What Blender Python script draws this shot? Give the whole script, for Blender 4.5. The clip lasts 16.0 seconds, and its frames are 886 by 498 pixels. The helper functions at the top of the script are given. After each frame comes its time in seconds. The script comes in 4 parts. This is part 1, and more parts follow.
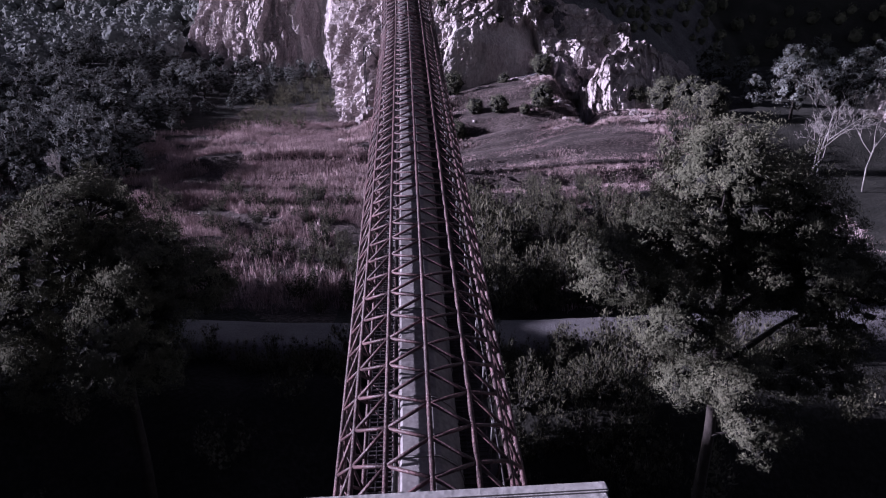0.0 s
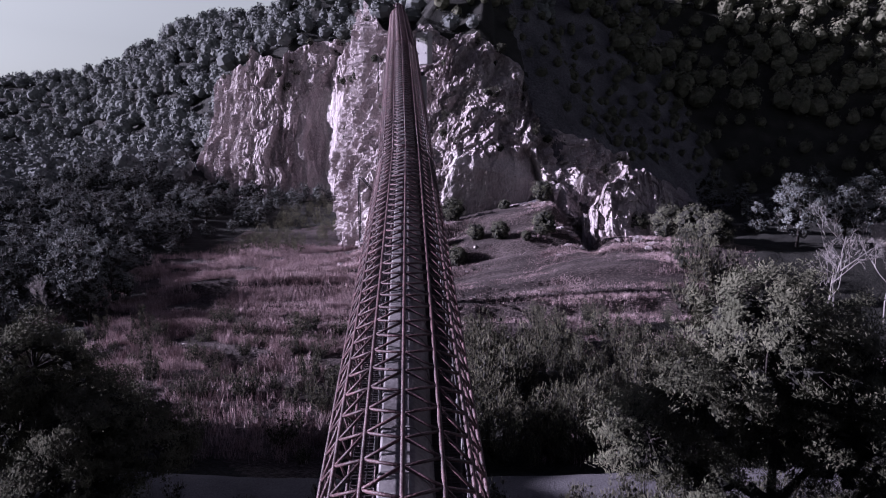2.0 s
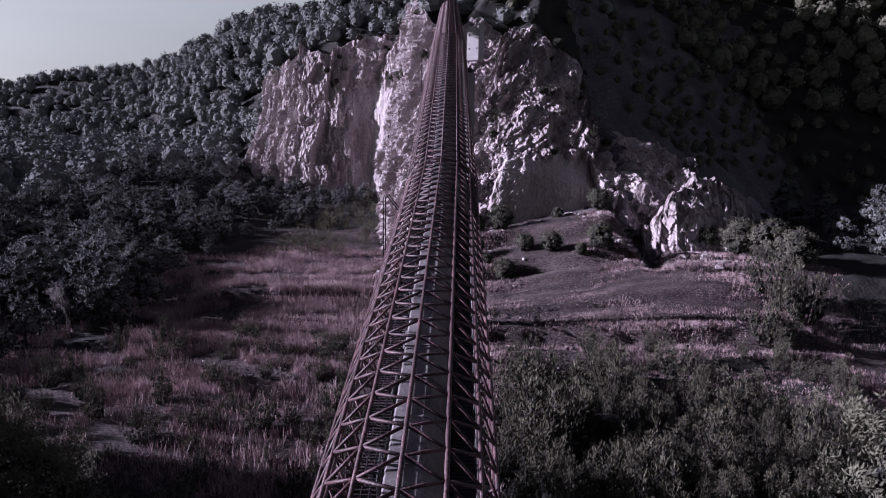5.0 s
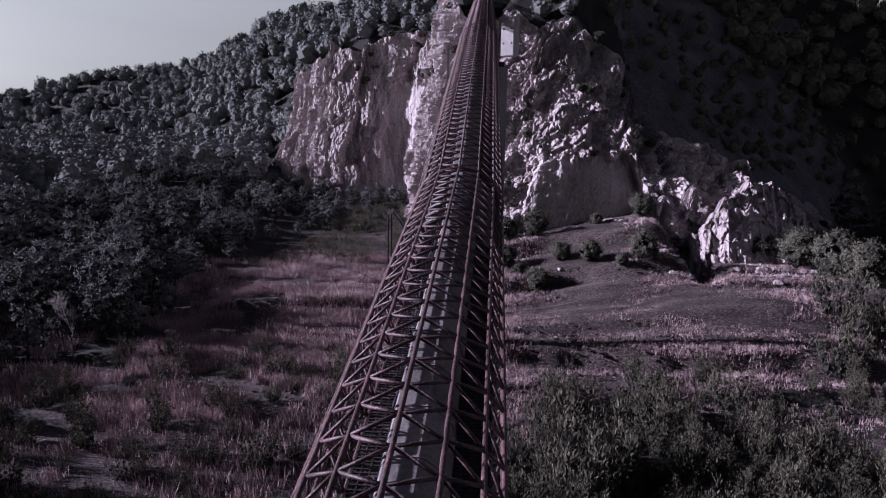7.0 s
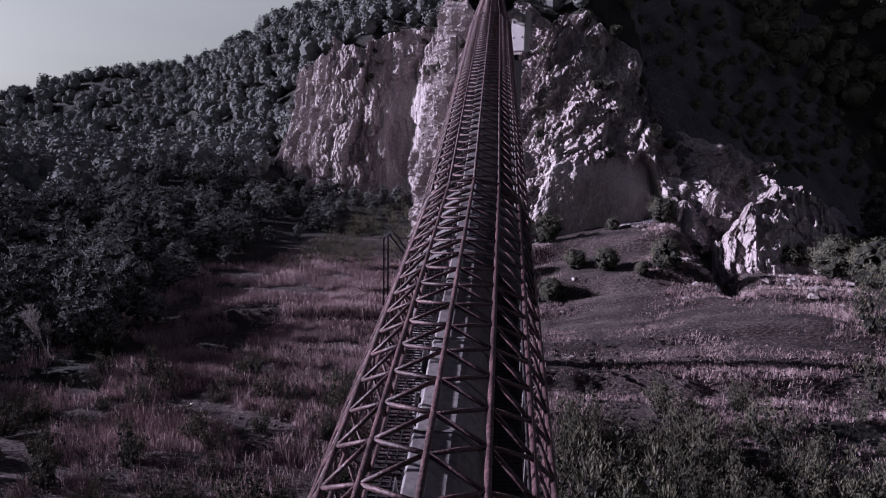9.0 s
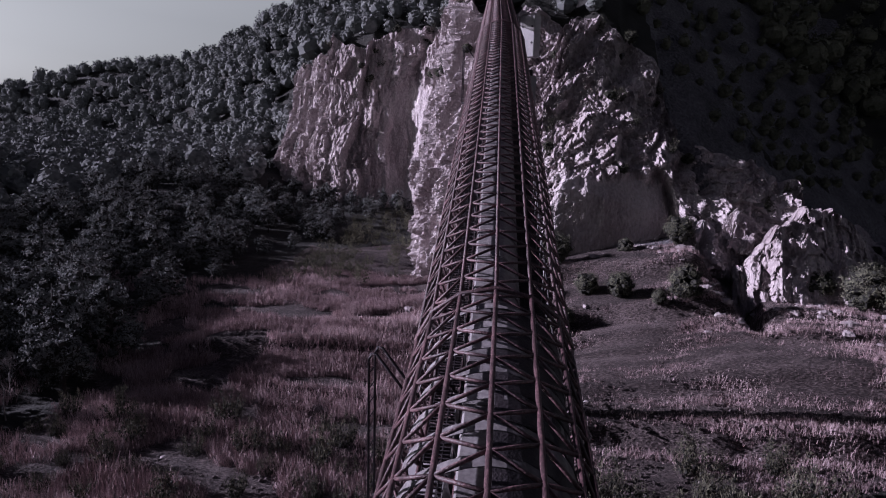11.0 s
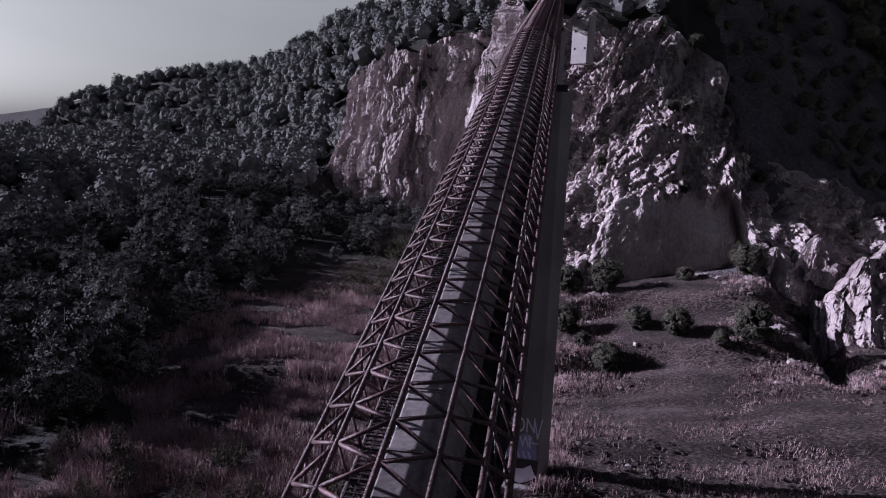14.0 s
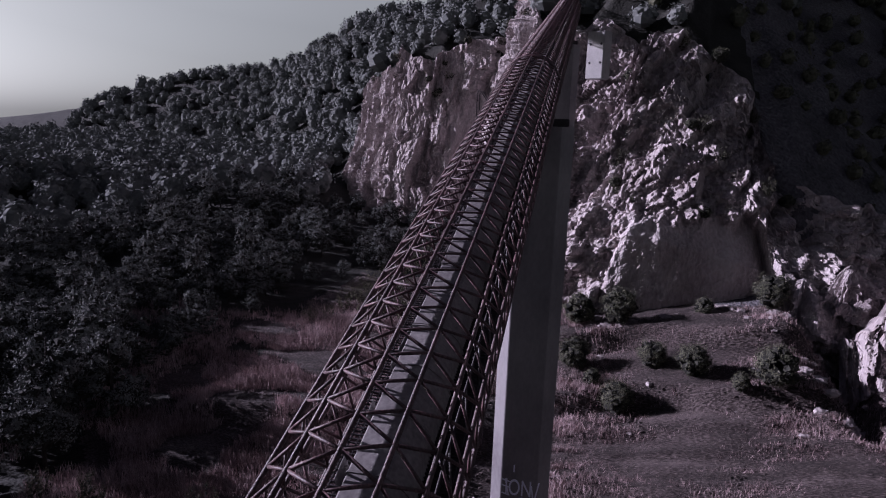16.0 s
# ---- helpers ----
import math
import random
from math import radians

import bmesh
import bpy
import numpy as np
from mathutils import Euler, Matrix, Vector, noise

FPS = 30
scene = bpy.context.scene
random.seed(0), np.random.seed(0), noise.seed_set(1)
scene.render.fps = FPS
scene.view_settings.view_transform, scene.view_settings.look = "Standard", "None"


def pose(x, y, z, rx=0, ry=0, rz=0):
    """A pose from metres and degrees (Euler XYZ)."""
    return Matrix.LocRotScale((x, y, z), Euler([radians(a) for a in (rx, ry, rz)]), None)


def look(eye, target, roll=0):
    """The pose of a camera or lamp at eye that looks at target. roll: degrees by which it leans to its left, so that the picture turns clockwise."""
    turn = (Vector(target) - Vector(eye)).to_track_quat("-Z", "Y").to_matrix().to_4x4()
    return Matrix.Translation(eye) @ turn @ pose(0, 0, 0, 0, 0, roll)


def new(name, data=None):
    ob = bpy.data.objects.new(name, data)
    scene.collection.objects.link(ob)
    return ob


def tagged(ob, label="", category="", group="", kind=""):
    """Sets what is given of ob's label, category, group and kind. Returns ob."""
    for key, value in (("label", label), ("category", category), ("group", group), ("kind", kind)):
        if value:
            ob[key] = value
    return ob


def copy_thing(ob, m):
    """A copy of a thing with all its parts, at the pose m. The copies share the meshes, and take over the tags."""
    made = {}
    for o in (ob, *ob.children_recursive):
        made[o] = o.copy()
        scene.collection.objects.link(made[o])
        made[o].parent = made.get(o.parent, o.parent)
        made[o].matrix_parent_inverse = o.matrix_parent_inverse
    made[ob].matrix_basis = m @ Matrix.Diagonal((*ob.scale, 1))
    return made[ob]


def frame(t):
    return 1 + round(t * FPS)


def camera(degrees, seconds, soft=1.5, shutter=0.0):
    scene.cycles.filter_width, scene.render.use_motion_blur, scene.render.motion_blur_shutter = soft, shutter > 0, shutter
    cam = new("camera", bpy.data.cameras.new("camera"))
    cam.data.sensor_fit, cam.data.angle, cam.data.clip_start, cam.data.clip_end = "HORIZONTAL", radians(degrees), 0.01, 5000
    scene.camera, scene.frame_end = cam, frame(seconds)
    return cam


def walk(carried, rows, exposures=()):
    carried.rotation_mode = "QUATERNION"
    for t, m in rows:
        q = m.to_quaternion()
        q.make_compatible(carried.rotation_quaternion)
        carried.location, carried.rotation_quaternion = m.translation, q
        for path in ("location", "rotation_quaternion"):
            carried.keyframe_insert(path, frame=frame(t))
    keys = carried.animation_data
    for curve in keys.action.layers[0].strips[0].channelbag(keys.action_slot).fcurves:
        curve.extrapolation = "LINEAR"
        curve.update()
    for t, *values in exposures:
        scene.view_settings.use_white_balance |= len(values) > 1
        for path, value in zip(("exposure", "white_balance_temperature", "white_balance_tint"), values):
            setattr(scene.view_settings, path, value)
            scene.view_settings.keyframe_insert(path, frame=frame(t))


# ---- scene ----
cam = camera(69.7, 16.0, 1.1)
PATH = [
    (0, (1.135, 2.31, -1.607), (1.101, 4.181, -2.315), -0.4),
    (0.5, (1.144, 2.913, -1.563), (1.108, 4.825, -2.146), -0.3),
    (1, (1.17, 3.606, -1.515), (1.133, 5.558, -1.948), -0.3),
    (1.5, (1.232, 4.375, -1.449), (1.194, 6.326, -1.884), -0.2),
    (2, (1.266, 5.203, -1.384), (1.227, 7.172, -1.734), -0.1),
    (2.5, (1.303, 6.028, -1.326), (1.26, 7.996, -1.677), -0.1),
    (3, (1.345, 6.972, -1.254), (1.275, 8.939, -1.607), 0.0),
    (3.5, (1.376, 7.94, -1.165), (1.279, 9.906, -1.519), 0.1),
    (4, (1.41, 8.935, -1.088), (1.292, 10.899, -1.442), 0.2),
    (4.2, (1.398, 9.343, -1.018), (1.263, 11.306, -1.377), 0.3),
    (6.3, (1.494, 14.002, -0.784), (1.229, 15.951, -1.144), 0.8),
    (6.5, (1.528, 14.559, -0.756), (1.249, 16.506, -1.12), 0.7),
    (7, (1.462, 15.734, -0.731), (1.164, 17.677, -1.096), 0.8),
    (7.5, (1.414, 16.901, -0.78), (1.103, 18.842, -1.147), 0.8),
    (8, (1.191, 18.011, -0.752), (0.879, 19.953, -1.119), 0.9),
    (8.5, (0.952, 19.015, -0.68), (0.64, 20.955, -1.049), 1.0),
    (9, (0.664, 20.016, -0.679), (0.351, 21.957, -1.048), 1.0),
    (9.2, (0.579, 20.405, -0.605), (0.264, 22.345, -0.977), 0.9),
    (11.3, (-0.339, 25.143, 0.913), (-0.651, 27.081, 0.533), 1.7),
    (11.5, (-0.297, 25.347, 0.892), (-0.611, 27.288, 0.523), 1.4),
    (12, (-0.121, 26.326, 1.15), (-0.435, 28.266, 0.781), 1.4),
    (12.5, (0.164, 27.264, 1.371), (-0.168, 29.201, 1.0), 1.4),
    (13, (0.463, 28.219, 1.554), (0.063, 30.142, 1.18), 1.5),
    (13.5, (0.808, 29.158, 1.758), (0.32, 31.061, 1.38), 1.7),
    (14, (1.104, 30.106, 2.009), (0.597, 32.003, 1.629), 1.7),
    (14.5, (1.363, 31.044, 2.213), (0.854, 32.941, 1.833), 1.7),
    (15, (1.577, 31.972, 2.544), (1.055, 33.865, 2.163), 1.8),
    (15.5, (1.676, 32.873, 3.202), (1.113, 34.754, 2.82), 1.9),
    (16, (1.759, 33.768, 3.761), (1.185, 35.645, 3.378), 2.0),
]
walk(cam, [(t, look(eye, target, roll)) for t, eye, target, roll in PATH], [(0, 1.24, 5300, 36), (7, 0.88, 5380, 34.5), (16, 0.54, 5420, 33)])

# ---- light ----
SUN_FROM = Vector((-0.95, -0.03, 0.31)).normalized()
world = bpy.data.worlds.new("world")
scene.world = world
world.use_nodes = True
wn = world.node_tree
for n in list(wn.nodes):
    wn.nodes.remove(n)
sky = wn.nodes.new("ShaderNodeTexSky")
sky.sky_type = "NISHITA"
sky.sun_disc = False
sky.sun_elevation = math.asin(SUN_FROM.z)
sky.sun_rotation = math.atan2(SUN_FROM.x, SUN_FROM.y)
sky.air_density, sky.dust_density, sky.ozone_density = 1.0, 2.5, 1.0
hue = wn.nodes.new("ShaderNodeHueSaturation")
hue.inputs["Saturation"].default_value = 0.12
bg = wn.nodes.new("ShaderNodeBackground")
bg.inputs["Strength"].default_value = 0.06
wout = wn.nodes.new("ShaderNodeOutputWorld")
wn.links.new(sky.outputs["Color"], hue.inputs["Color"])
# hazy, pale and warm low down, deeper and bluer overhead
coord = wn.nodes.new("ShaderNodeTexCoord")
split = wn.nodes.new("ShaderNodeSeparateXYZ")
haze = wn.nodes.new("ShaderNodeValToRGB")
haze.color_ramp.interpolation = "EASE"
haze.color_ramp.elements[0].position, haze.color_ramp.elements[0].color = 0.03, (0.93, 0.95, 0.76, 1)
haze.color_ramp.elements[1].position, haze.color_ramp.elements[1].color = 0.46, (0.16, 0.158, 0.205, 1)
middle = haze.color_ramp.elements.new(0.27)
middle.color = (1.02, 1.03, 0.81, 1)
tint = wn.nodes.new("ShaderNodeMix")
tint.data_type, tint.blend_type = "RGBA", "MULTIPLY"
tint.inputs["Factor"].default_value = 1.0
wn.links.new(coord.outputs["Generated"], split.inputs["Vector"])
wn.links.new(split.outputs["Z"], haze.inputs["Fac"])
wn.links.new(hue.outputs["Color"], tint.inputs["A"])
wn.links.new(haze.outputs["Color"], tint.inputs["B"])
wn.links.new(tint.outputs["Result"], bg.inputs["Color"])
wn.links.new(bg.outputs["Background"], wout.inputs["Surface"])
sun = new("sun", bpy.data.lights.new("sun", "SUN"))
sun.data.energy = 5.0
sun.data.angle = radians(0.6)
sun.data.color = (1.0, 0.93, 0.88)
sun.matrix_world = look(SUN_FROM * 200, (0, 0, 0))


# ---- materials ----
def material(name, stops, scale=1.0, rough=0.8, metal=0.0, bump=0.3, fine=14.0, patch=0.5, rnd=0.0, stretch=(1, 1, 1), spec=0.3, island=False):
    """Procedural surface: a coarse patch noise and a fine grain mix the colour stops; both give relief."""
    m = bpy.data.materials.new(name)
    m.use_nodes = True
    nt = m.node_tree
    bsdf = nt.nodes["Principled BSDF"]
    bsdf.inputs["Roughness"].default_value = rough
    bsdf.inputs["Metallic"].default_value = metal
    bsdf.inputs["Specular IOR Level"].default_value = spec
    geo = nt.nodes.new("ShaderNodeNewGeometry")
    mp = nt.nodes.new("ShaderNodeMapping")
    mp.inputs["Scale"].default_value = stretch
    nt.links.new(geo.outputs["Position"], mp.inputs["Vector"])
    a = nt.nodes.new("ShaderNodeTexNoise")
    a.inputs["Scale"].default_value = scale
    a.inputs["Detail"].default_value = 6
    b = nt.nodes.new("ShaderNodeTexNoise")
    b.inputs["Scale"].default_value = scale * fine
    b.inputs["Detail"].default_value = 4
    for n in (a, b):
        nt.links.new(mp.outputs["Vector"], n.inputs["Vector"])
    mix = nt.nodes.new("ShaderNodeMix")
    mix.inputs["Factor"].default_value = patch
    nt.links.new(b.outputs["Fac"], mix.inputs["A"])
    nt.links.new(a.outputs["Fac"], mix.inputs["B"])
    src = mix.outputs["Result"]
    if rnd:
        add = nt.nodes.new("ShaderNodeMath")
        add.operation = "MULTIPLY_ADD"
        add.inputs[1].default_value = rnd
        if island:
            nt.links.new(geo.outputs["Random Per Island"], add.inputs[0])
        else:
            info = nt.nodes.new("ShaderNodeObjectInfo")
            nt.links.new(info.outputs["Random"], add.inputs[0])
        sub = nt.nodes.new("ShaderNodeMath")
        sub.operation = "SUBTRACT"
        sub.inputs[1].default_value = rnd / 2
        nt.links.new(src, sub.inputs[0])
        nt.links.new(sub.outputs[0], add.inputs[2])
        src = add.outputs[0]
    ramp = nt.nodes.new("ShaderNodeValToRGB")
    el = ramp.color_ramp.elements
    while len(el) < len(stops):
        el.new(0.5)
    for e, (pos, col) in zip(el, stops):
        e.position, e.color = pos, (*col, 1)
    nt.links.new(src, ramp.inputs["Fac"])
    nt.links.new(ramp.outputs["Color"], bsdf.inputs["Base Color"])
    if bump:
        bp = nt.nodes.new("ShaderNodeBump")
        bp.inputs["Strength"].default_value = bump
        bp.inputs["Distance"].default_value = 0.4 / scale if scale < 4 else 0.01
        nt.links.new(mix.outputs["Result"], bp.inputs["Height"])
        nt.links.new(bp.outputs["Normal"], bsdf.inputs["Normal"])
    return m


ROCK = material("limestone", [(0.32, (0.14, 0.112, 0.115)), (0.45, (0.27, 0.23, 0.232)), (0.55, (0.35, 0.305, 0.305)), (0.66, (0.44, 0.395, 0.39))], 0.22, 0.92, bump=0.45, fine=20, patch=0.58, stretch=(1, 1, 0.45))
SOIL = material("dry_ground", [(0.38, (0.022, 0.0165, 0.0162)), (0.5, (0.066, 0.05, 0.049)), (0.6, (0.165, 0.13, 0.128))], 0.3, 0.95, bump=0.8, fine=30, patch=0.38, stretch=(0.4, 1.7, 1))
ROADM = material("pale_gravel", [(0.35, (0.075, 0.07, 0.077)), (0.65, (0.15, 0.14, 0.147))], 0.4, 0.9, bump=0.25, fine=30)
GRASS = material("dry_grass", [(0.3, (0.095, 0.067, 0.068)), (0.5, (0.3, 0.22, 0.224)), (0.68, (0.52, 0.41, 0.415))], 0.3, 0.95, bump=0, fine=8, patch=0.7, rnd=0.22, island=True, spec=0.05)
# Scrub floor, near black: shade on the ground is put into its colour too.
SCRUB_SHADE = material("shaded_scrub_floor", [(0.36, (0.008, 0.008, 0.0065)), (0.5, (0.014, 0.0135, 0.011)), (0.66, (0.03, 0.0275, 0.0245))], 0.3, 0.95, bump=0.3, fine=14, patch=0.5)
TALUS = material("grey_talus", [(0.36, (0.045, 0.042, 0.047)), (0.5, (0.09, 0.084, 0.094)), (0.64, (0.15, 0.141, 0.153))], 0.2, 0.95, bump=0.8, fine=16, patch=0.5)
RUST = material("rusty_red_paint", [(0.35, (0.022, 0.012, 0.014)), (0.5, (0.06, 0.032, 0.035)), (0.66, (0.17, 0.093, 0.099))], 2.2, 0.52, spec=0.4, bump=0.25, fine=12, patch=0.5)
DUCT = material("grey_sheet_metal", [(0.35, (0.09, 0.08, 0.082)), (0.5, (0.155, 0.141, 0.144)), (0.68, (0.24, 0.222, 0.222))], 0.8, 0.55, bump=0.05, fine=14, patch=0.5, rnd=0.18)
DARK = material("dark_steel", [(0.35, (0.015, 0.013, 0.015)), (0.65, (0.05, 0.04, 0.045))], 2.0, 0.6, bump=0.2)
GALV = material("galvanised_steel", [(0.35, (0.1, 0.095, 0.098)), (0.65, (0.25, 0.24, 0.24))], 2.0, 0.55, metal=0.3, bump=0.2)
CONC = material("cast_concrete", [(0.3, (0.125, 0.115, 0.122)), (0.5, (0.2, 0.185, 0.193)), (0.7, (0.265, 0.247, 0.252))], 0.5, 0.85, bump=0.012, fine=14, patch=0.75, stretch=(1, 1, 0.5))
PALE = material("pale_concrete", [(0.3, (0.2, 0.19, 0.19)), (0.7, (0.32, 0.305, 0.3))], 0.8, 0.8, bump=0.15, fine=12)
BARK = material("bark", [(0.35, (0.014, 0.011, 0.01)), (0.65, (0.05, 0.041, 0.038))], 3.0, 0.9, bump=0.5)
BIRCH = material("pale_bark", [(0.3, (0.13, 0.115, 0.112)), (0.6, (0.3, 0.275, 0.268))], 2.0, 0.85, bump=0.3)
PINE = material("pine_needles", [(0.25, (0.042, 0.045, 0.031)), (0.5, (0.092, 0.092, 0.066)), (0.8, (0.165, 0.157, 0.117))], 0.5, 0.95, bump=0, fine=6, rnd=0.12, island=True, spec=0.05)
OLIVE = material("grey_green_leaves", [(0.25, (0.035, 0.035, 0.026)), (0.5, (0.09, 0.087, 0.062)), (0.8, (0.19, 0.178, 0.13))], 0.35, 0.95, bump=0, fine=6, rnd=0.16, island=True, spec=0.05)
# Leaf green greyed and blued: distance haze is put into the colour.
WOODS = material("hazed_woodland_leaves", [(0.25, (0.09, 0.095, 0.094)), (0.5, (0.135, 0.141, 0.137)), (0.8, (0.18, 0.184, 0.175))], 0.12, 0.95, spec=0.03, bump=0, fine=8, rnd=0.12, island=True)
# Near-black lumps inside the crowns: their inner shade is put into this colour.
CROWN_SHADE = material("crown_shade", [(0.35, (0.014, 0.014, 0.012)), (0.65, (0.034, 0.033, 0.028))], 1.5, 0.95, bump=0.6, fine=8)
SPRAY = material("blue_spray_paint", [(0.3, (0.24, 0.27, 0.46)), (0.7, (0.34, 0.36, 0.55))], 2.0, 0.7, bump=0)
SPRAYW = material("white_spray_paint", [(0.3, (0.66, 0.67, 0.78)), (0.7, (0.8, 0.81, 0.9))], 2.0, 0.7, bump=0)
BLACKP = material("black_spray_paint", [(0.3, (0.02, 0.02, 0.03)), (0.7, (0.05, 0.05, 0.06))], 2.0, 0.7, bump=0)


# ---- mesh helpers ----
def mesh(name, verts, faces, mat, smooth=False):
    me = bpy.data.meshes.new(name)
    me.from_pydata([tuple(v) for v in verts], [], [tuple(f) for f in faces])
    me.materials.append(mat)
    if smooth:
        me.polygons.foreach_set("use_smooth", [True] * len(me.polygons))
    me.update()
    return me


def quads(name, corners, mat, inner=None, inner_mat=None):
    """One mesh out of an array of quads (n, 4, 3); the inner ones come last and have their own material."""
    outer = len(corners)
    if inner is not None:
        corners = np.concatenate([corners, inner])
    corners = np.asarray(corners, np.float32)
    n = len(corners)
    me = bpy.data.meshes.new(name)
    me.vertices.add(4 * n)
    me.vertices.foreach_set("co", corners.reshape(-1))
    me.loops.add(4 * n)
    me.loops.foreach_set("vertex_index", np.arange(4 * n, dtype=np.int32))
    me.polygons.add(n)
    me.polygons.foreach_set("loop_start", np.arange(0, 4 * n, 4, dtype=np.int32))
    me.materials.append(mat)
    if inner is not None:
        me.materials.append(inner_mat)
        me.polygons.foreach_set("material_index", (np.arange(n) >= outer).astype(np.int32))
    me.update(calc_edges=True)
    me.validate()
    return me


def grid_mesh(name, pts, mat, smooth=True):
    """A sheet out of an array of points (rows, columns, 3)."""
    r, c, _ = pts.shape
    i = np.arange(r * c).reshape(r, c)
    f = np.stack([i[:-1, :-1], i[:-1, 1:], i[1:, 1:], i[1:, :-1]], -1).reshape(-1, 4)
    me = bpy.data.meshes.new(name)
    me.vertices.add(r * c)
    me.vertices.foreach_set("co", pts.astype(np.float32).reshape(-1))
    me.loops.add(4 * len(f))
    me.loops.foreach_set("vertex_index", f.astype(np.int32).reshape(-1))
    me.polygons.add(len(f))
    me.polygons.foreach_set("loop_start", np.arange(0, 4 * len(f), 4, dtype=np.int32))
    me.polygons.foreach_set("use_smooth", [smooth] * len(f))
    me.materials.append(mat)
    me.update(calc_edges=True)
    return me


def part(name, data, parent, label=""):
    ob = new(name, data)
    ob.parent = parent
    return tagged(ob, label)


def tube_data(pts, radii, sides=6):
    """Vertices and faces of a round bar through the points."""
    vs, fs = [], []
    pts = [Vector(p) for p in pts]
    for k, p in enumerate(pts):
        d = (pts[min(k + 1, len(pts) - 1)] - pts[max(k - 1, 0)]).normalized()
        a = d.orthogonal().normalized()
        b = d.cross(a)
        for j in range(sides):
            w = 2 * math.pi * j / sides
            vs.append(p + (a * math.cos(w) + b * math.sin(w)) * radii[k])
    for k in range(len(pts) - 1):
        for j in range(sides):
            j2 = (j + 1) % sides
            fs.append((k * sides + j, k * sides + j2, (k + 1) * sides + j2, (k + 1) * sides + j))
    fs.append(tuple(range(sides))[::-1])
    fs.append(tuple((len(pts) - 1) * sides + j for j in range(sides)))
    return vs, fs


def bars(name, list_of, mat, sides=6):
    """One mesh of several round bars, each (points, radius)."""
    vs, fs = [], []
    for pts, r in list_of:
        v, f = tube_data(pts, [r] * len(pts) if not isinstance(r, (list, tuple)) else r, sides)
        k = len(vs)
        vs += v
        fs += [tuple(i + k for i in g) for g in f]
    return mesh(name, vs, fs, mat, True)


def box_mesh(name, size, mat, bevel=0.02, centre=(0, 0, 0)):
    bm = bmesh.new()
    bmesh.ops.create_cube(bm, size=1.0)
    bmesh.ops.scale(bm, vec=size, verts=bm.verts)
    bmesh.ops.translate(bm, vec=centre, verts=bm.verts)
    if bevel:
        bmesh.ops.bevel(bm, geom=bm.edges[:], offset=bevel, segments=2, affect="EDGES")
    me = bpy.data.meshes.new(name)
    bm.to_mesh(me)
    bm.free()
    me.materials.append(mat)
    return me


def fbm(x, y, z, octaves=4):
    return noise.fractal((x, y, z), 1.0, 2.0, octaves)


def sm(a, b, v):
    t = np.clip((v - a) / (b - a), 0, 1)
    return t * t * (3 - 2 * t)


# ---- ground ----
# Foot of the cliffs, from west to east: x, y, height of the foot, height of the brow.
CLIFF = np.array([(-70, 180, -12, -4, 4), (-61, 167, -13, 13, 4), (-48, 154, -15, 17, 4), (-38, 151.5, -16, 18, 4), (-29, 153, -16.5, 19.5, 4), (-22.5, 147, -17, 20, 4),
                  (-19.5, 121, -17, 20, 4), (-16.5, 105, -16.5, 18, 7), (-12, 98, -15, 16.5, 10), (-3, 92.8, -13, 12.4, 11), (2.5, 91.5, -12, 14.4, 10.5), (5.5, 91.0, -12, 11.9, 10.5), (9, 90.6, -11.5, 8.6, 10), (12, 90.2, -10.5, 4.8, 9), (16.5, 91.2, -12, -1.0, 4.5),
                  (21, 90.5, -14, -1.8, 6), (27, 90, -15, -5, 5), (34, 96, -15, -8, 5), (42, 108, -13, -9, 5),
                  (60, 116, -15, -14, 8), (170, 127, -16, -15, 8), (420, 130, -16, -15, 8)], float)
SEG_A, SEG_B = CLIFF[:-1, :2], CLIFF[1:, :2]


def cliff_side(x, y):
    """Signed distance behind the cliff line (positive on the hill) and the brow height at the nearest place of it."""
    best = np.full(x.shape, 1e9)
    sign, brow, lean = np.zeros(x.shape), np.zeros(x.shape), np.zeros(x.shape)
    for (ax, ay), (bx, by), za, zb, la, lb in zip(SEG_A, SEG_B, CLIFF[:-1, 3], CLIFF[1:, 3], CLIFF[:-1, 4], CLIFF[1:, 4]):
        dx, dy = bx - ax, by - ay
        t = np.clip(((x - ax) * dx + (y - ay) * dy) / (dx * dx + dy * dy), 0, 1)
        d = np.hypot(x - ax - t * dx, y - ay - t * dy)
        near = d < best
        best = np.where(near, d, best)
        sign = np.where(near, np.sign(dx * (y - ay) - dy * (x - ax)), sign)
        brow = np.where(near, za + t * (zb - za), brow)
        lean = np.where(near, la + t * (lb - la), lean)
    return best * sign, brow, lean


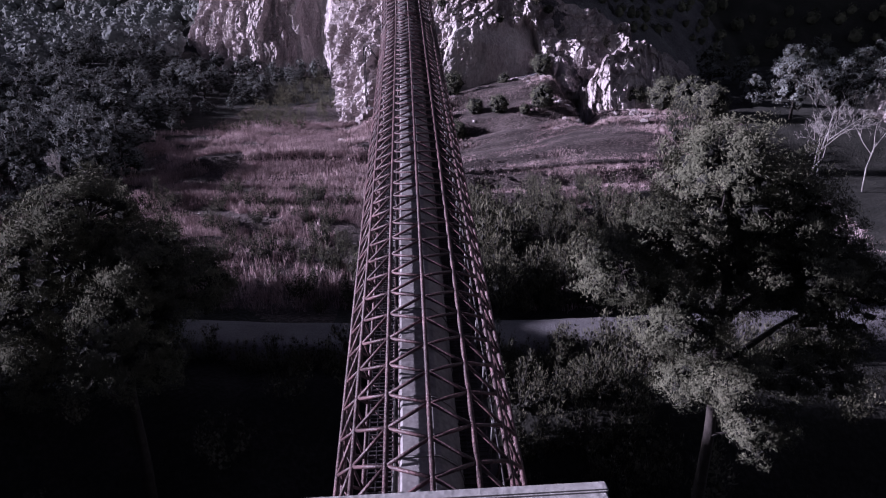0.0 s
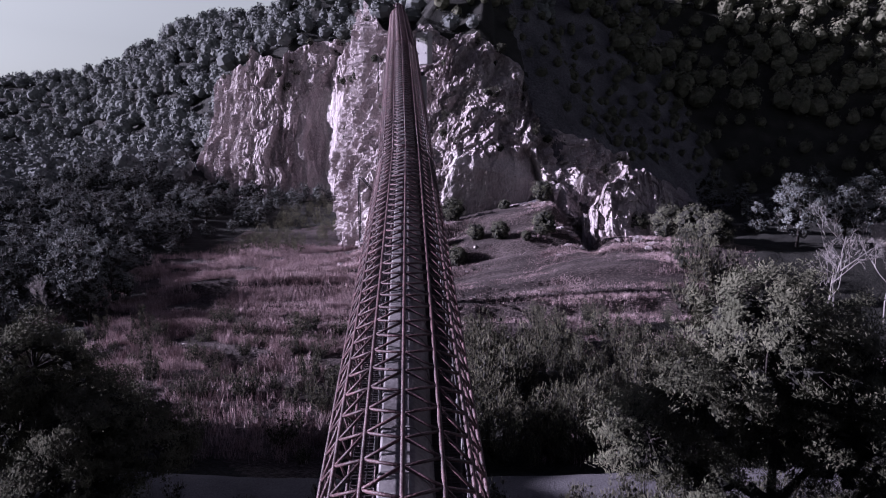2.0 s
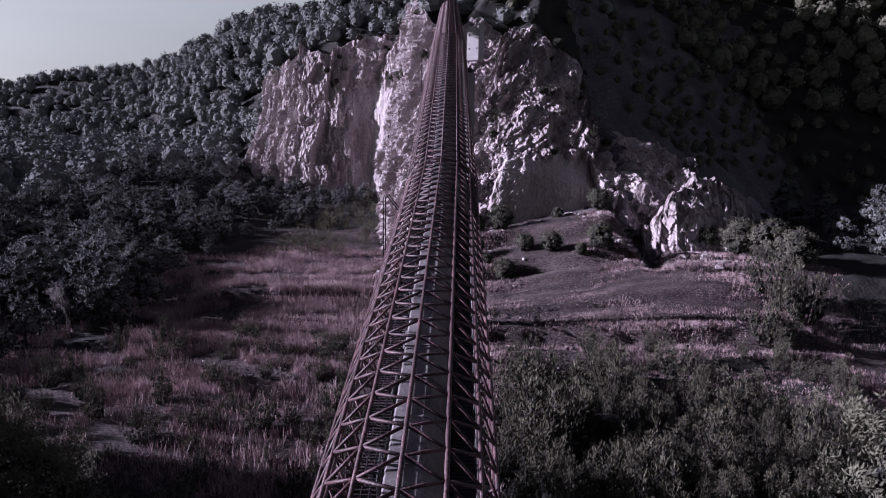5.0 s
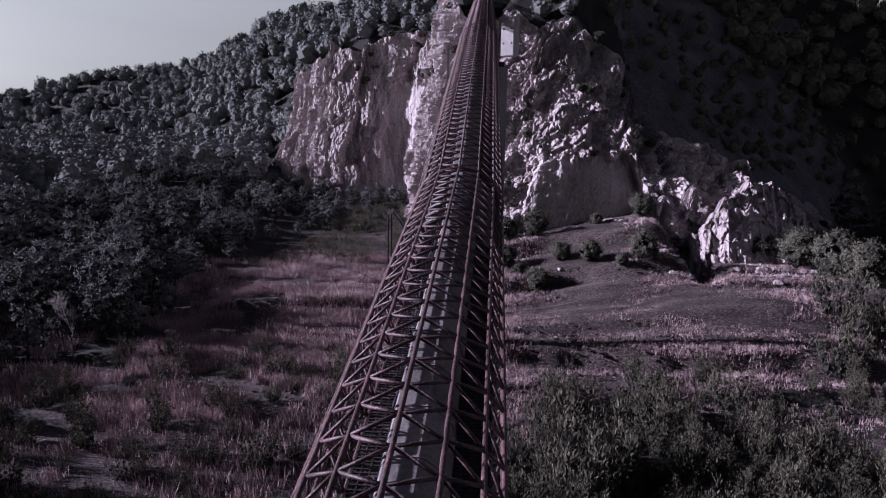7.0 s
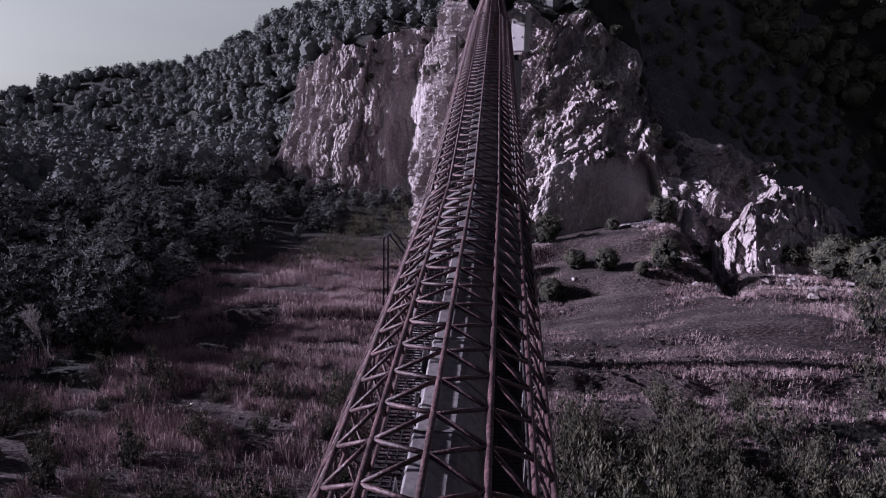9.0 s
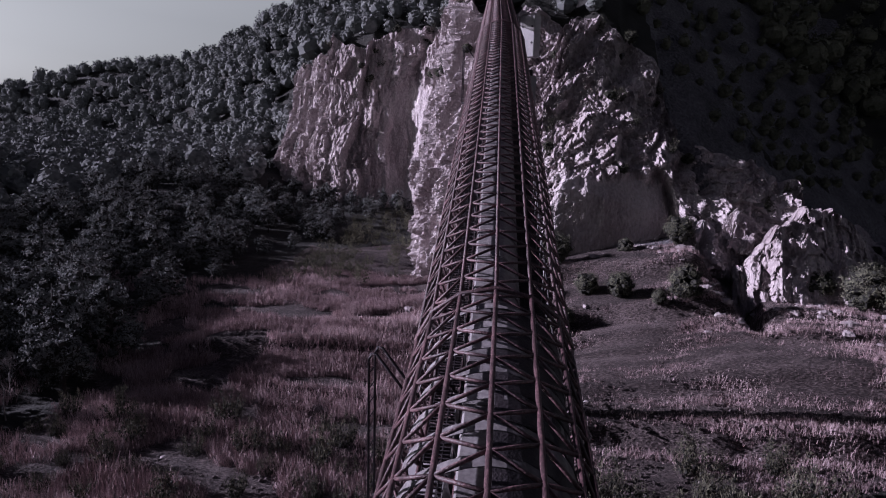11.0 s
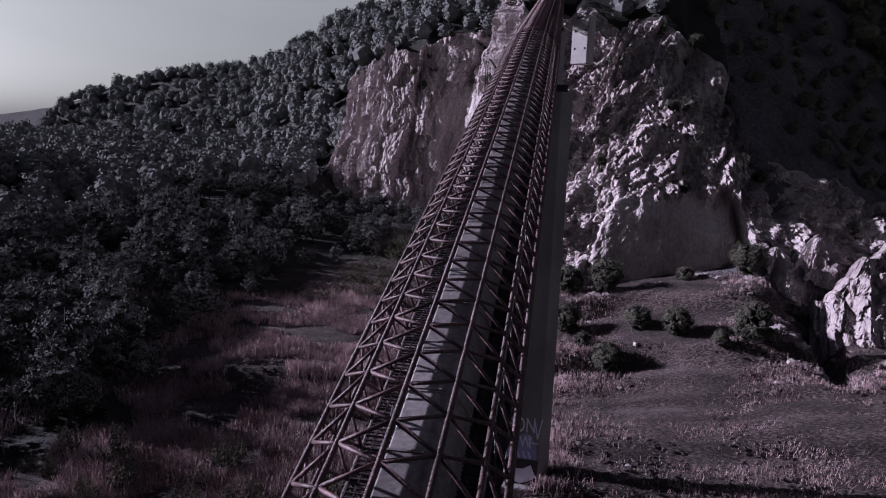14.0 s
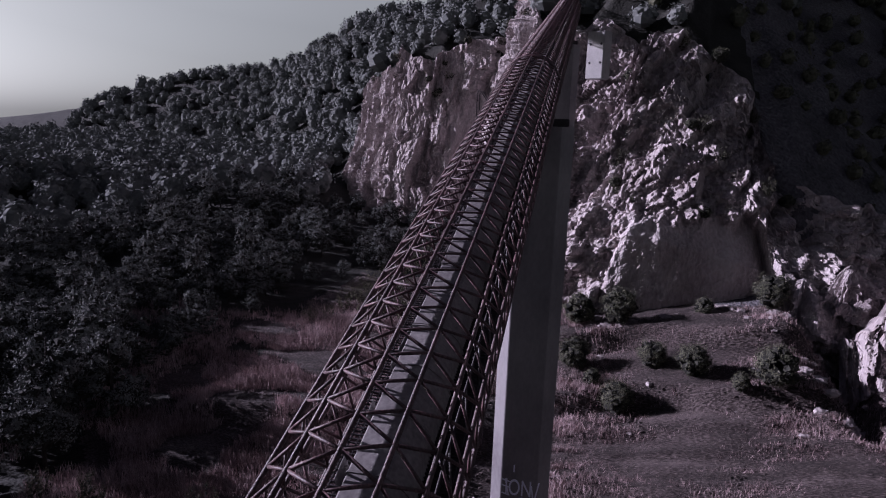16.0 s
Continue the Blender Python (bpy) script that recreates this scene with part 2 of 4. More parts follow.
def height(x, y):
    x, y = np.asarray(x, float), np.asarray(y, float)
    z = np.full(x.shape, -18.7) + 0 * y
    east = sm(-5, 22, x)
    z = z + east * (0.9 * sm(44, 62, y) + 3.9 * sm(62, 77, y))
    z = z + sm(74, 92, y) * sm(-16, -3, x) * 5.5 * (1 - sm(13, 17.5, x))
    z = z + sm(98, 150, y) * (1 - sm(-20, -10, x)) * 2.5
    # stepped bank and gully under the spur
    under = sm(-8, -3, x) * (1 - sm(14, 16.5, x))
    for y0, dz in ((79.3, 1.7), (85.8, 1.9)):
        yy = y + 0.8 * np.sin(x * 0.35 + y0)
        z = z + under * dz * (sm(y0, y0 + 0.8, yy) - sm(y0 - 3, y0 + 4.5, yy))
    z = z - 2.2 * np.exp(-((x - 17.3 - 0.12 * (y - 80)) / 1.0) ** 2) * sm(74, 79, y) * (1 - sm(90, 94, y))
    # low banks across the field
    for y0, dz in ((52.0, 0.4), (57.5, 0.6), (61.5, 0.3), (66.0, 0.55), (69.0, 0.3), (72.5, 0.45), (77.0, 0.5)):
        z = z + dz * sm(y0, y0 + 0.9, y + 1.2 * np.sin(x * 0.09 + y0) - 0.03 * x) * sm(-34, -24, x) * (1 - sm(26, 32, x)) - dz * sm(y0, y0 + 9, y) * sm(-34, -24, x) * (1 - sm(26, 32, x))
    # terrace edge across the eastern part of the field
    edge_y = 62.2 - 0.02 * x + 0.2 * np.sin(x * 0.4) + 0.12 * np.sin(x * 1.7)
    z = z + 1.3 * (sm(edge_y, edge_y + 0.42, y) - sm(edge_y + 2, edge_y + 15, y)) * sm(-4, -1, x) * (1 - sm(24, 30, x))
    edge_w = 71.5 + 0.08 * (x + 20) + 0.5 * np.sin(x * 0.3)
    z = z + 1.1 * (sm(edge_w, edge_w + 0.6, y) - sm(edge_w + 2, edge_w + 14, y)) * sm(-32, -27, x) * (1 - sm(-10, -6, x))
    # eastern hillside
    z = z + sm(26, 40, x) * np.clip(y - 88, 0, 30) * 0.06
    # western wooded hill
    foot = np.interp(x, [-400, -250, -150, -91, -64], [300, 285, 250, 200, 170])
    ridge = np.interp(x, [-420, -330, -250, -193, -100, -60], [3, 14, 30, 45, 62, 82])
    rise = np.clip(y - foot, 0, 300) * 0.70
    west = (1 - sm(-66, -56, x))
    z = z + west * np.minimum(rise, ridge) * (0.9 + 0.1 * np.cos(x * 0.05))
    z = z + west * sm(90, 200, y) * 4 + (1 - sm(-70, -35, x)) * 2.0 * sm(50, 80, y)
    z = z - west * np.clip(y - foot - 150, 0, 300) * 0.35
    # unseen hill to the west, added and shaped to shade the near slope and track
    z = z + (1 - sm(-62, -40, x)) * (1 - sm(36, 46, y)) * (19.2 + 4.5 * np.exp(-((y - 28.5) / 3) ** 2) + 6.3 * np.exp(-((y - 36) / 4) ** 2) + 6.5 * (1 - sm(19.9, 20.9, y)))
    # western rises, mostly out of view, added to shade the woods
    z = z + (1 - sm(-96, -62, x)) * (1 - sm(82, 104, y)) * sm(40, 48, y) * 8
    z = z + (1 - sm(-122, -90, x)) * (1 - sm(112, 150, y)) * 7
    z = z - sm(28.5, 21, y) * 6.0 * sm(-45, -35, x)
    # hill behind the cliffs
    d, brow, lean = cliff_side(x, y)
    hill = brow - 0.6 + (0.62 + 0.36 * sm(-20, -4, x)) * np.clip(d - lean, 0, 100) - 0.25 * np.clip(d - 110, 0, 200)
    hill = np.minimum(hill, 42 + 60 * (1 - sm(-60, -35, x)))
    # the ridge behind the spur falls off eastwards into a ravine that climbs to the north
    fall = 14 + 0.9 * (np.minimum(y, 140) - 105) - 0.85 * np.clip(x - 7, 0, 200)
    ravine = -12 + 0.62 * np.clip(y - 100, 0, 120) + 0.1 * np.clip(x - 45, 0, 100)
    hill = np.where(x > 7, np.minimum(hill, np.maximum(fall, ravine)), hill)
    inside = (d > 0) & (x > -72)
    mask = np.where(inside, sm(lean - 1.6, lean + 0.6, d), 0) * sm(-72, -64, x)
    z = z * (1 - mask) + np.maximum(hill, z) * mask
    # cutting through the brow for the conveyor
    off = np.abs(x - (-3.52 - 0.0916 * (y - 64)))
    cut = 5.65 + 0.246 * (y - 64) - 1.75 + 1.2 * np.clip(off - 2.2, 0, 50)
    z = np.where((y > 94) & (y < 140), np.minimum(z, cut), z)
    # unseen high slope added behind the low end to block the southern sky light
    z = z + sm(-6, -60, y) * 50
    z = np.where(y > 420, z * 0 - 24 + (z + 24) * (1 - sm(420, 600, y)), z)
    return z


def ground_z(x, y):
    return float(height(np.array([x]), np.array([y]))[0])


xs = np.concatenate([np.linspace(-1500, -330, 14), np.linspace(-320, -75, 90), np.linspace(-74, 60, 300), np.linspace(62, 220, 60), np.linspace(240, 1500, 12)])
ys = np.concatenate([np.linspace(-900, -90, 8), np.linspace(-80, 10, 26), np.linspace(11, 135, 290), np.linspace(136, 330, 110), np.linspace(340, 2500, 24)])
gx, gy = np.meshgrid(xs, ys)
gz = height(gx, gy)
for r in range(gz.shape[0]):
    for c in range(gz.shape[1]):
        px, py = gx[r, c], gy[r, c]
        if -330 < px < 230 and -40 < py < 340:
            gz[r, c] += 0.45 * fbm(px * 0.09, py * 0.09, 3.0, 3) * (0.3 if 29 < py < 36 else 1.0) + (0.16 * fbm(px * 0.5, py * 0.9, 7.0, 4) if -62 < px < 60 and 9 < py < 120 else 0)
ground_me = grid_mesh("ground", np.stack([gx, gy, gz], -1), SOIL)
ground_me.materials.append(SCRUB_SHADE)
ground_me.materials.append(TALUS)
cx, cy = (gx[:-1, :-1] + gx[1:, 1:]) / 2, (gy[:-1, :-1] + gy[1:, 1:]) / 2
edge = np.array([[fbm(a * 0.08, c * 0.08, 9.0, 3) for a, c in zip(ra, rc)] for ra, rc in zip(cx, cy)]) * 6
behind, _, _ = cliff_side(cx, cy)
# The near-black scrub floor also stands in for shade, as on the near slope.
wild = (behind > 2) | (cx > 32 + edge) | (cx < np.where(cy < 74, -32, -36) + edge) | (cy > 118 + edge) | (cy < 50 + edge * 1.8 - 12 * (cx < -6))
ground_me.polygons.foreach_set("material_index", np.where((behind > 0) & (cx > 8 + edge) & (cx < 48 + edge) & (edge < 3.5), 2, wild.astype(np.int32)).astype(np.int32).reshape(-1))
ground = tagged(new("ground", ground_me), "dry stony valley floor with wooded slopes", "ground", kind="structure")


# road along the valley floor, a little proud of the ground
def road_strip():
    rx = np.linspace(-60, 60, 120)
    rows = []
    for x in rx:
        y0 = 32.9 + 0.0035 * x * x + 0.4 * math.sin(x * 0.09)
        row = []
        for k in np.linspace(-1.8, 1.8, 9):
            row.append((x, y0 + k + 0.15 * fbm(x * 0.4, k, 1.0, 2), -18.15 + 0.12 * (1 - (k / 1.8) ** 2) + 0.03 * fbm(x, k * 2, 2.0, 2) - (0.6 if abs(k) > 1.7 else 0)))
        rows.append(row)
    return grid_mesh("road", np.array(rows).transpose(1, 0, 2), ROADM)


tagged(new("road", road_strip()), "pale gravel track along the valley floor", "road", kind="structure")


# ---- cliffs ----
def facets(p, size, tilt, turned=0.0, step=0.5, bed=0.0):
    """Height of a broken surface made of tipped flat blocks, turned to one side on the whole, with steps between them.
    bed: the angle at which the blocks lie."""
    ca, sa = math.cos(bed), math.sin(bed)
    q = Vector(((p[0] * ca + p[2] * sa) / size[0], p[1] / size[1], (p[2] * ca - p[0] * sa) / size[2]))
    dist, near = noise.voronoi(q, distance_metric="MANHATTAN")
    near = near[0]
    tip = noise.cell_vector(near * 7.31) - Vector((0.5, 0.5, 0.5))
    crack = max(0.0, 1 - (dist[1] - dist[0]) / 0.07)
    o = q - near
    return (o.dot(tip) + turned * (o.x * ca - o.z * sa)) * tilt + (noise.cell(near * 5.17) - 0.5) * step - 0.12 * crack * min(size)


FACES = {}


def cliff(name, first, last, label, cols, rows, sizes, flute, wall=None, plain=0.94, bed=0.0):
    """Rock face along the cliff line: upright at the foot, leaning back above, broken into blocks and ribs.
    wall: middle, half width, height and depth of a smooth undercut hollow at the foot."""
    line = CLIFF[first:last + 1]
    seg = np.hypot(*np.diff(line[:, :2], axis=0).T)
    s = np.r_[0, np.cumsum(seg)]
    pts, outs, relief, fine, rises = np.zeros((rows, cols, 3)), np.zeros((rows, cols, 3)), np.zeros((rows, cols)), np.zeros((rows, cols)), np.zeros((rows, cols))
    for c, u in enumerate(np.linspace(0, s[-1], cols)):
        x, y, zb, zt, lean = (np.interp(u, s, line[:, k]) for k in range(5))
        e = 2.5
        x0, y0 = (np.interp(u - e, s, line[:, q]) for q in (0, 1))
        x1, y1 = (np.interp(u + e, s, line[:, q]) for q in (0, 1))
        t = Vector((x1 - x0, y1 - y0, 0)).normalized()
        out = Vector((t.y, -t.x, 0))
        zt2 = zt + 2.0 * fbm(u * 0.13, 5.1, 0.4, 4) + 0.8 * fbm(u * 0.6, 1.1, 0.4, 2)
        zb2 = zb - 2.5
        hgt = zt2 - zb2
        for r in range(rows):
            v = r / (rows - 1)
            z = zb2 + hgt * v
            back = lean * max(0.0, (v - 0.34) / 0.66) ** 0.9
            warp = 0.8 * fbm(u * 0.1, z * 0.1, first, 2) + 0.25 * fbm(u * 0.5, z * 0.5, first, 2)
            w = (u + warp, back, z + warp)
            d = facets(w, sizes[0], 1.35, 0.55, 0.8, bed)
            e1 = facets((w[0] + 40, w[1], w[2]), sizes[1], 0.58, 0.45, 0.28, bed * 0.6) + facets((w[0] + 80, w[1], w[2]), sizes[2], 0.34, 0.45, 0.17, bed * 1.4)
            e1 += 0.16 * (0.4 - abs(noise.noise((w[0] * 1.9, w[2] * 1.4, 2.0)))) + 0.13 * (0.4 - abs(noise.noise((w[0] * 4.3, w[2] * 3.4, 7.0))))
            for amp, f in ((0.6, 0.13), (0.25, 0.36), (0.07, 0.9)):
                d += amp * (0.6 - 1.6 * abs(noise.noise((w[0] * f, w[2] * f * flute, first + 9 * f))))
            if wall:
                k = ((x - wall[0]) / wall[1]) ** 2
                roof = zb + wall[2] * max(0.0, 1 - k * k) ** 0.6 + 1.6 * noise.noise((u * 0.22, 3.0, 1.0)) + 0.9 * noise.noise((u * 0.7, 5.0, 1.0)) + 0.4 * noise.noise((u * 2.1, z * 0.5, 1.0)) if k < 1 else -99
                inn = min(1.0, max(0.0, (roof - z) / 0.5)) * min(1.0, max(0.0, 1 - k) * 5)
                e1 *= 1 - 0.8 * inn
                d = d * (1 - plain * inn) + 0.35 * inn * fbm(u * 0.8, z * 0.25, 4.4, 5) - inn * (wall[3] * (1.1 - 0.5 * max(0.0, (z - zb) / wall[2])) + wall[4] * (x - wall[0]))
            fade = min(1.0, hgt / 11) * (0.4 + 0.6 * min(1, 4 * v * (1 - v) + 0.6))
            relief[r, c] = d * fade
            fine[r, c] = e1 * fade
            rises[r, c] = 0.25 * min(1, lean / 10) if 0.3 < v < 0.97 else 0.0
            outs[r, c] = out
            pts[r, c] = Vector((x, y, z)) - out * (back - 0.5)
    pad = np.pad(relief, 1, mode="edge")
    relief = sum(wa * wb * pad[i:i + rows, j:j + cols] for i, wa in enumerate((0.25, 0.5, 0.25)) for j, wb in enumerate((0.25, 0.5, 0.25))) + fine
    pts += outs * relief[..., None]
    pts[..., 2] += rises * relief
    off = np.abs(pts[..., 0] - (-3.52 - 0.0916 * (pts[..., 1] - 64)))
    pts[..., 2] = np.minimum(pts[..., 2], 5.65 + 0.246 * (pts[..., 1] - 64) - 1.75 + 1.2 * np.clip(off - 2.2, 0, 50))
    FACES[name] = pts
    ob = new(name, grid_mesh(name, pts, ROCK, False))
    return tagged(ob, label, "cliff", kind="structure")


cliff("cliff_west", 0, 5, "tall pinkish limestone cliff with vertical ribs", 400, 210, ((3.6, 4, 8), (1.5, 2, 3.4), (0.7, 1, 1.3)), 0.3, (-27.5, 9.0, 26.0, 0.6, 0.0), 0.5)
cliff("cliff_spur", 5, 18, "sunlit limestone spur with blocks and ledges stepping down to the slope", 720, 230, ((4.2, 3.4, 2.3), (1.8, 1.4, 1.1), (0.75, 0.6, 0.45)), 0.5, (6.5, 7.6, 8.6, 1.9, 0.26), 0.88, 0.95)


def outcrop(x, y, zb, w, h, dpt, seed, label):
    """A pointed rock buttress rising out of the slope."""
    rows, cols = 84, 200
    pts = np.zeros((rows, cols, 3))
    for r in range(rows):
        v = r / (rows - 1)
        for c in range(cols):
            a = 2 * math.pi * c / (cols - 1)
            k = (1 - v ** 1.7) ** 0.72
            nx, ny = math.cos(a), math.sin(a)
            d = 1 + 0.3 * fbm(nx * 1.4 + seed, ny * 1.4, v * 1.4, 3)
            for amp, f in ((0.24, 1.5), (0.2, 3.4), (0.09, 8.0)):
                d += amp * (0.5 - 1.5 * abs(noise.noise((nx * f + seed, ny * f, v * f * 0.3))))
            crest = 0.95 + 0.1 * noise.noise((nx * 1.6 + seed, ny * 1.6, 3.3)) * (1 - v ** 3)
            at = (nx * w * k + seed * 9, ny * dpt * k, v * h)
            step = (facets(at, (1.9, 1.9, 2.6), 1.1, 0.0, 0.7) + 0.5 * facets(at, (0.8, 0.8, 1.1), 0.8, 0.0, 0.4) + 0.25 * facets(at, (0.35, 0.35, 0.5), 0.6, 0.0, 0.3)) * min(1.0, 1.6 * k)
            pts[r, c] = (nx * (w * k * d + step) + 0.25 * w * v, ny * (dpt * k * d + step) + dpt * 0.5 * v, v * h * (crest * v + 1 - v))
        pts[r, -1] = pts[r, 0]
    ob = new("rock_outcrop", grid_mesh("rock_outcrop", pts, ROCK, False))
    ob.matrix_basis = pose(x, y, zb)
    return tagged(ob, label, "rock", "rock outcrops")


def buttress(line, seed, label):
    """Ribbed rock buttress along a line of (x, y, foot, crest, lean): a broken front, then a rough back that falls behind the crest."""
    line = np.array(line, float)
    run = np.r_[0, np.cumsum(np.hypot(*np.diff(line[:, :2], axis=0).T))]
    rows, cols = 120, 190
    pts = np.zeros((rows, cols, 3))
    for c, u in enumerate(np.linspace(0, run[-1], cols)):
        x, y, zb, zt, lean = (np.interp(u, run, line[:, k]) for k in range(5))
        zt += 1.1 * noise.noise((u * 0.55, seed, 0.0)) + 0.5 * noise.noise((u * 1.6, seed, 3.0))
        for r in range(rows):
            v = r / (rows - 1)
            f, g = min(1.0, v / 0.72), max(0.0, (v - 0.72) / 0.28)
            z = zb - 1.5 + (zt - zb + 1.5) * f - 5.0 * g * g
            back = lean * f ** 1.3 + 5.5 * g
            rib = 0.9 * (0.45 - 1.5 * abs(noise.noise((u * 0.42 + 0.25 * math.sin(z), z * 0.06, seed)))) + 0.4 * (0.45 - 1.5 * abs(noise.noise((u * 1.1, z * 0.14, seed + 5))))
            d = rib + facets((u + seed * 9, back, z), (1.5, 1.6, 2.4), 0.8, 0.1, 0.5, 0.3) + facets((u + seed * 5, back, z), (0.6, 0.7, 0.9), 0.35, 0.1, 0.22, 0.3)
            d *= min(1.0, 0.3 + 2 * (zt - zb) / 9) * (1 - 0.6 * g)
            pts[r, c] = (x - 0.25 * d, y + back - d, z + 0.15 * d)
    ob = new("rock_outcrop", grid_mesh("rock_outcrop", pts, ROCK, False))
    return tagged(ob, label, "rock", "rock outcrops")


buttress([(17.8, 87, -14.5, -12.5, 1.5), (18.7, 83.4, -15.2, -10.2, 2.5), (20.2, 82.0, -15.4, -7.8, 3.5), (22.2, 82.2, -15.4, -6.6, 4.5), (24.3, 82.4, -15.4, -5.0, 4.5), (27, 83.0, -15.4, -6.6, 4.5), (30, 85, -15.2, -9.5, 3.5), (32.5, 89, -15, -12.5, 2)], 3.0, "broad pale limestone outcrop with upright ribs at the cliff foot")
outcrop(14.6, 90.2, -12, 2.6, 4.6, 2.2, 7.0, "small pale rock shoulder under the cliff")
outcrop(54.0, 77.0, -16.5, 4.5, 14, 5.0, 15.0, "sunlit pinkish limestone crag on the slope")
outcrop(18.0, 91.0, -13, 2.8, 7.0, 2.2, 11.0, "small pale rock shoulder under the cliff")

# ---- conveyor gallery ----
RING_STEP, RING_R, CHORDS = 0.645, 1.375, 14
JOINTS = [Vector((0.92, 8.02, -8.594)), Vector((-1.08, 35.5, -3.17)), Vector((-3.52, 64.0, 5.65)), Vector((-9.11, 125.0, 20.66))]


def spoke(a, r):
    return Vector((r * math.sin(a), 0, r * math.cos(a)))


ANGLES = [2 * math.pi * k / CHORDS for k in range(CHORDS)]


def hoop(name, r, thick, mat):
    """A closed polygonal hoop of round bar, in the plane across the gallery."""
    vs, fs, m = [], [], 6
    for a in ANGLES:
        for j in range(m):
            w = 2 * math.pi * j / m
            vs.append(spoke(a, r + thick * math.cos(w)) + Vector((0, thick * math.sin(w), 0)))
    n = len(ANGLES)
    for k in range(n):
        for j in range(m):
            fs.append((k * m + j, k * m + (j + 1) % m, (k + 1) % n * m + (j + 1) % m, (k + 1) % n * m + j))
    return mesh(name, vs, fs, mat, True)


def panel_bars(k, step):
    """The two crossing-free diagonals of one panel and bay: the joints of neighbouring chords are half a bay apart."""
    a, b = ANGLES[k], ANGLES[(k + 1) % CHORDS]
    even, odd = (a, b) if k % 2 == 0 else (b, a)
    e0 = spoke(even, RING_R)
    return [[spoke(odd, RING_R), e0 + Vector((0, step / 2, 0))], [e0 + Vector((0, step / 2, 0)), spoke(odd, RING_R) + Vector((0, step, 0))]]


def panel_mesh(k, step):
    near, far = panel_bars(k, step)
    return bars("brace", [(near, 0.027), (far, 0.027)], RUST, 6)


def arched_strip():
    vs, fs = [], []
    for k in range(15):
        a = radians(-78 + k * 11)
        for y in (0.0, 0.2):
            for r in (1.15, 1.165):
                vs.append(spoke(a, r) + Vector((0, y + 0.03 * math.sin(k), 0)))
    for k in range(14):
        i = 4 * k
        for a, b in ((0, 1), (1, 3), (3, 2), (2, 0)):
            fs.append((i + a, i + b, i + 4 + b, i + 4 + a))
    return mesh("arched_strip", vs, fs, DUCT)


def grating_mesh(width, length):
    """An open walkway grid of flat bars."""
    vs, fs = [], []

    def slab(x0, x1, y0, y1, z0, z1):
        k = len(vs)
        vs.extend([(x, y, z) for z in (z0, z1) for y in (y0, y1) for x in (x0, x1)])
        fs.extend([tuple(k + i for i in f) for f in ((0, 2, 3, 1), (4, 5, 7, 6), (0, 1, 5, 4), (2, 6, 7, 3), (0, 4, 6, 2), (1, 3, 7, 5))])
    n = int(length / 0.085)
    for i in range(n):
        slab(-width / 2, width / 2, i * length / n, i * length / n + 0.022, 0, 0.03)
    for x in (-width / 2, -width / 6, width / 6, width / 2):
        slab(x - 0.008, x + 0.008, 0, length, -0.01, 0.034)
    return mesh("grating", vs, fs, DARK)


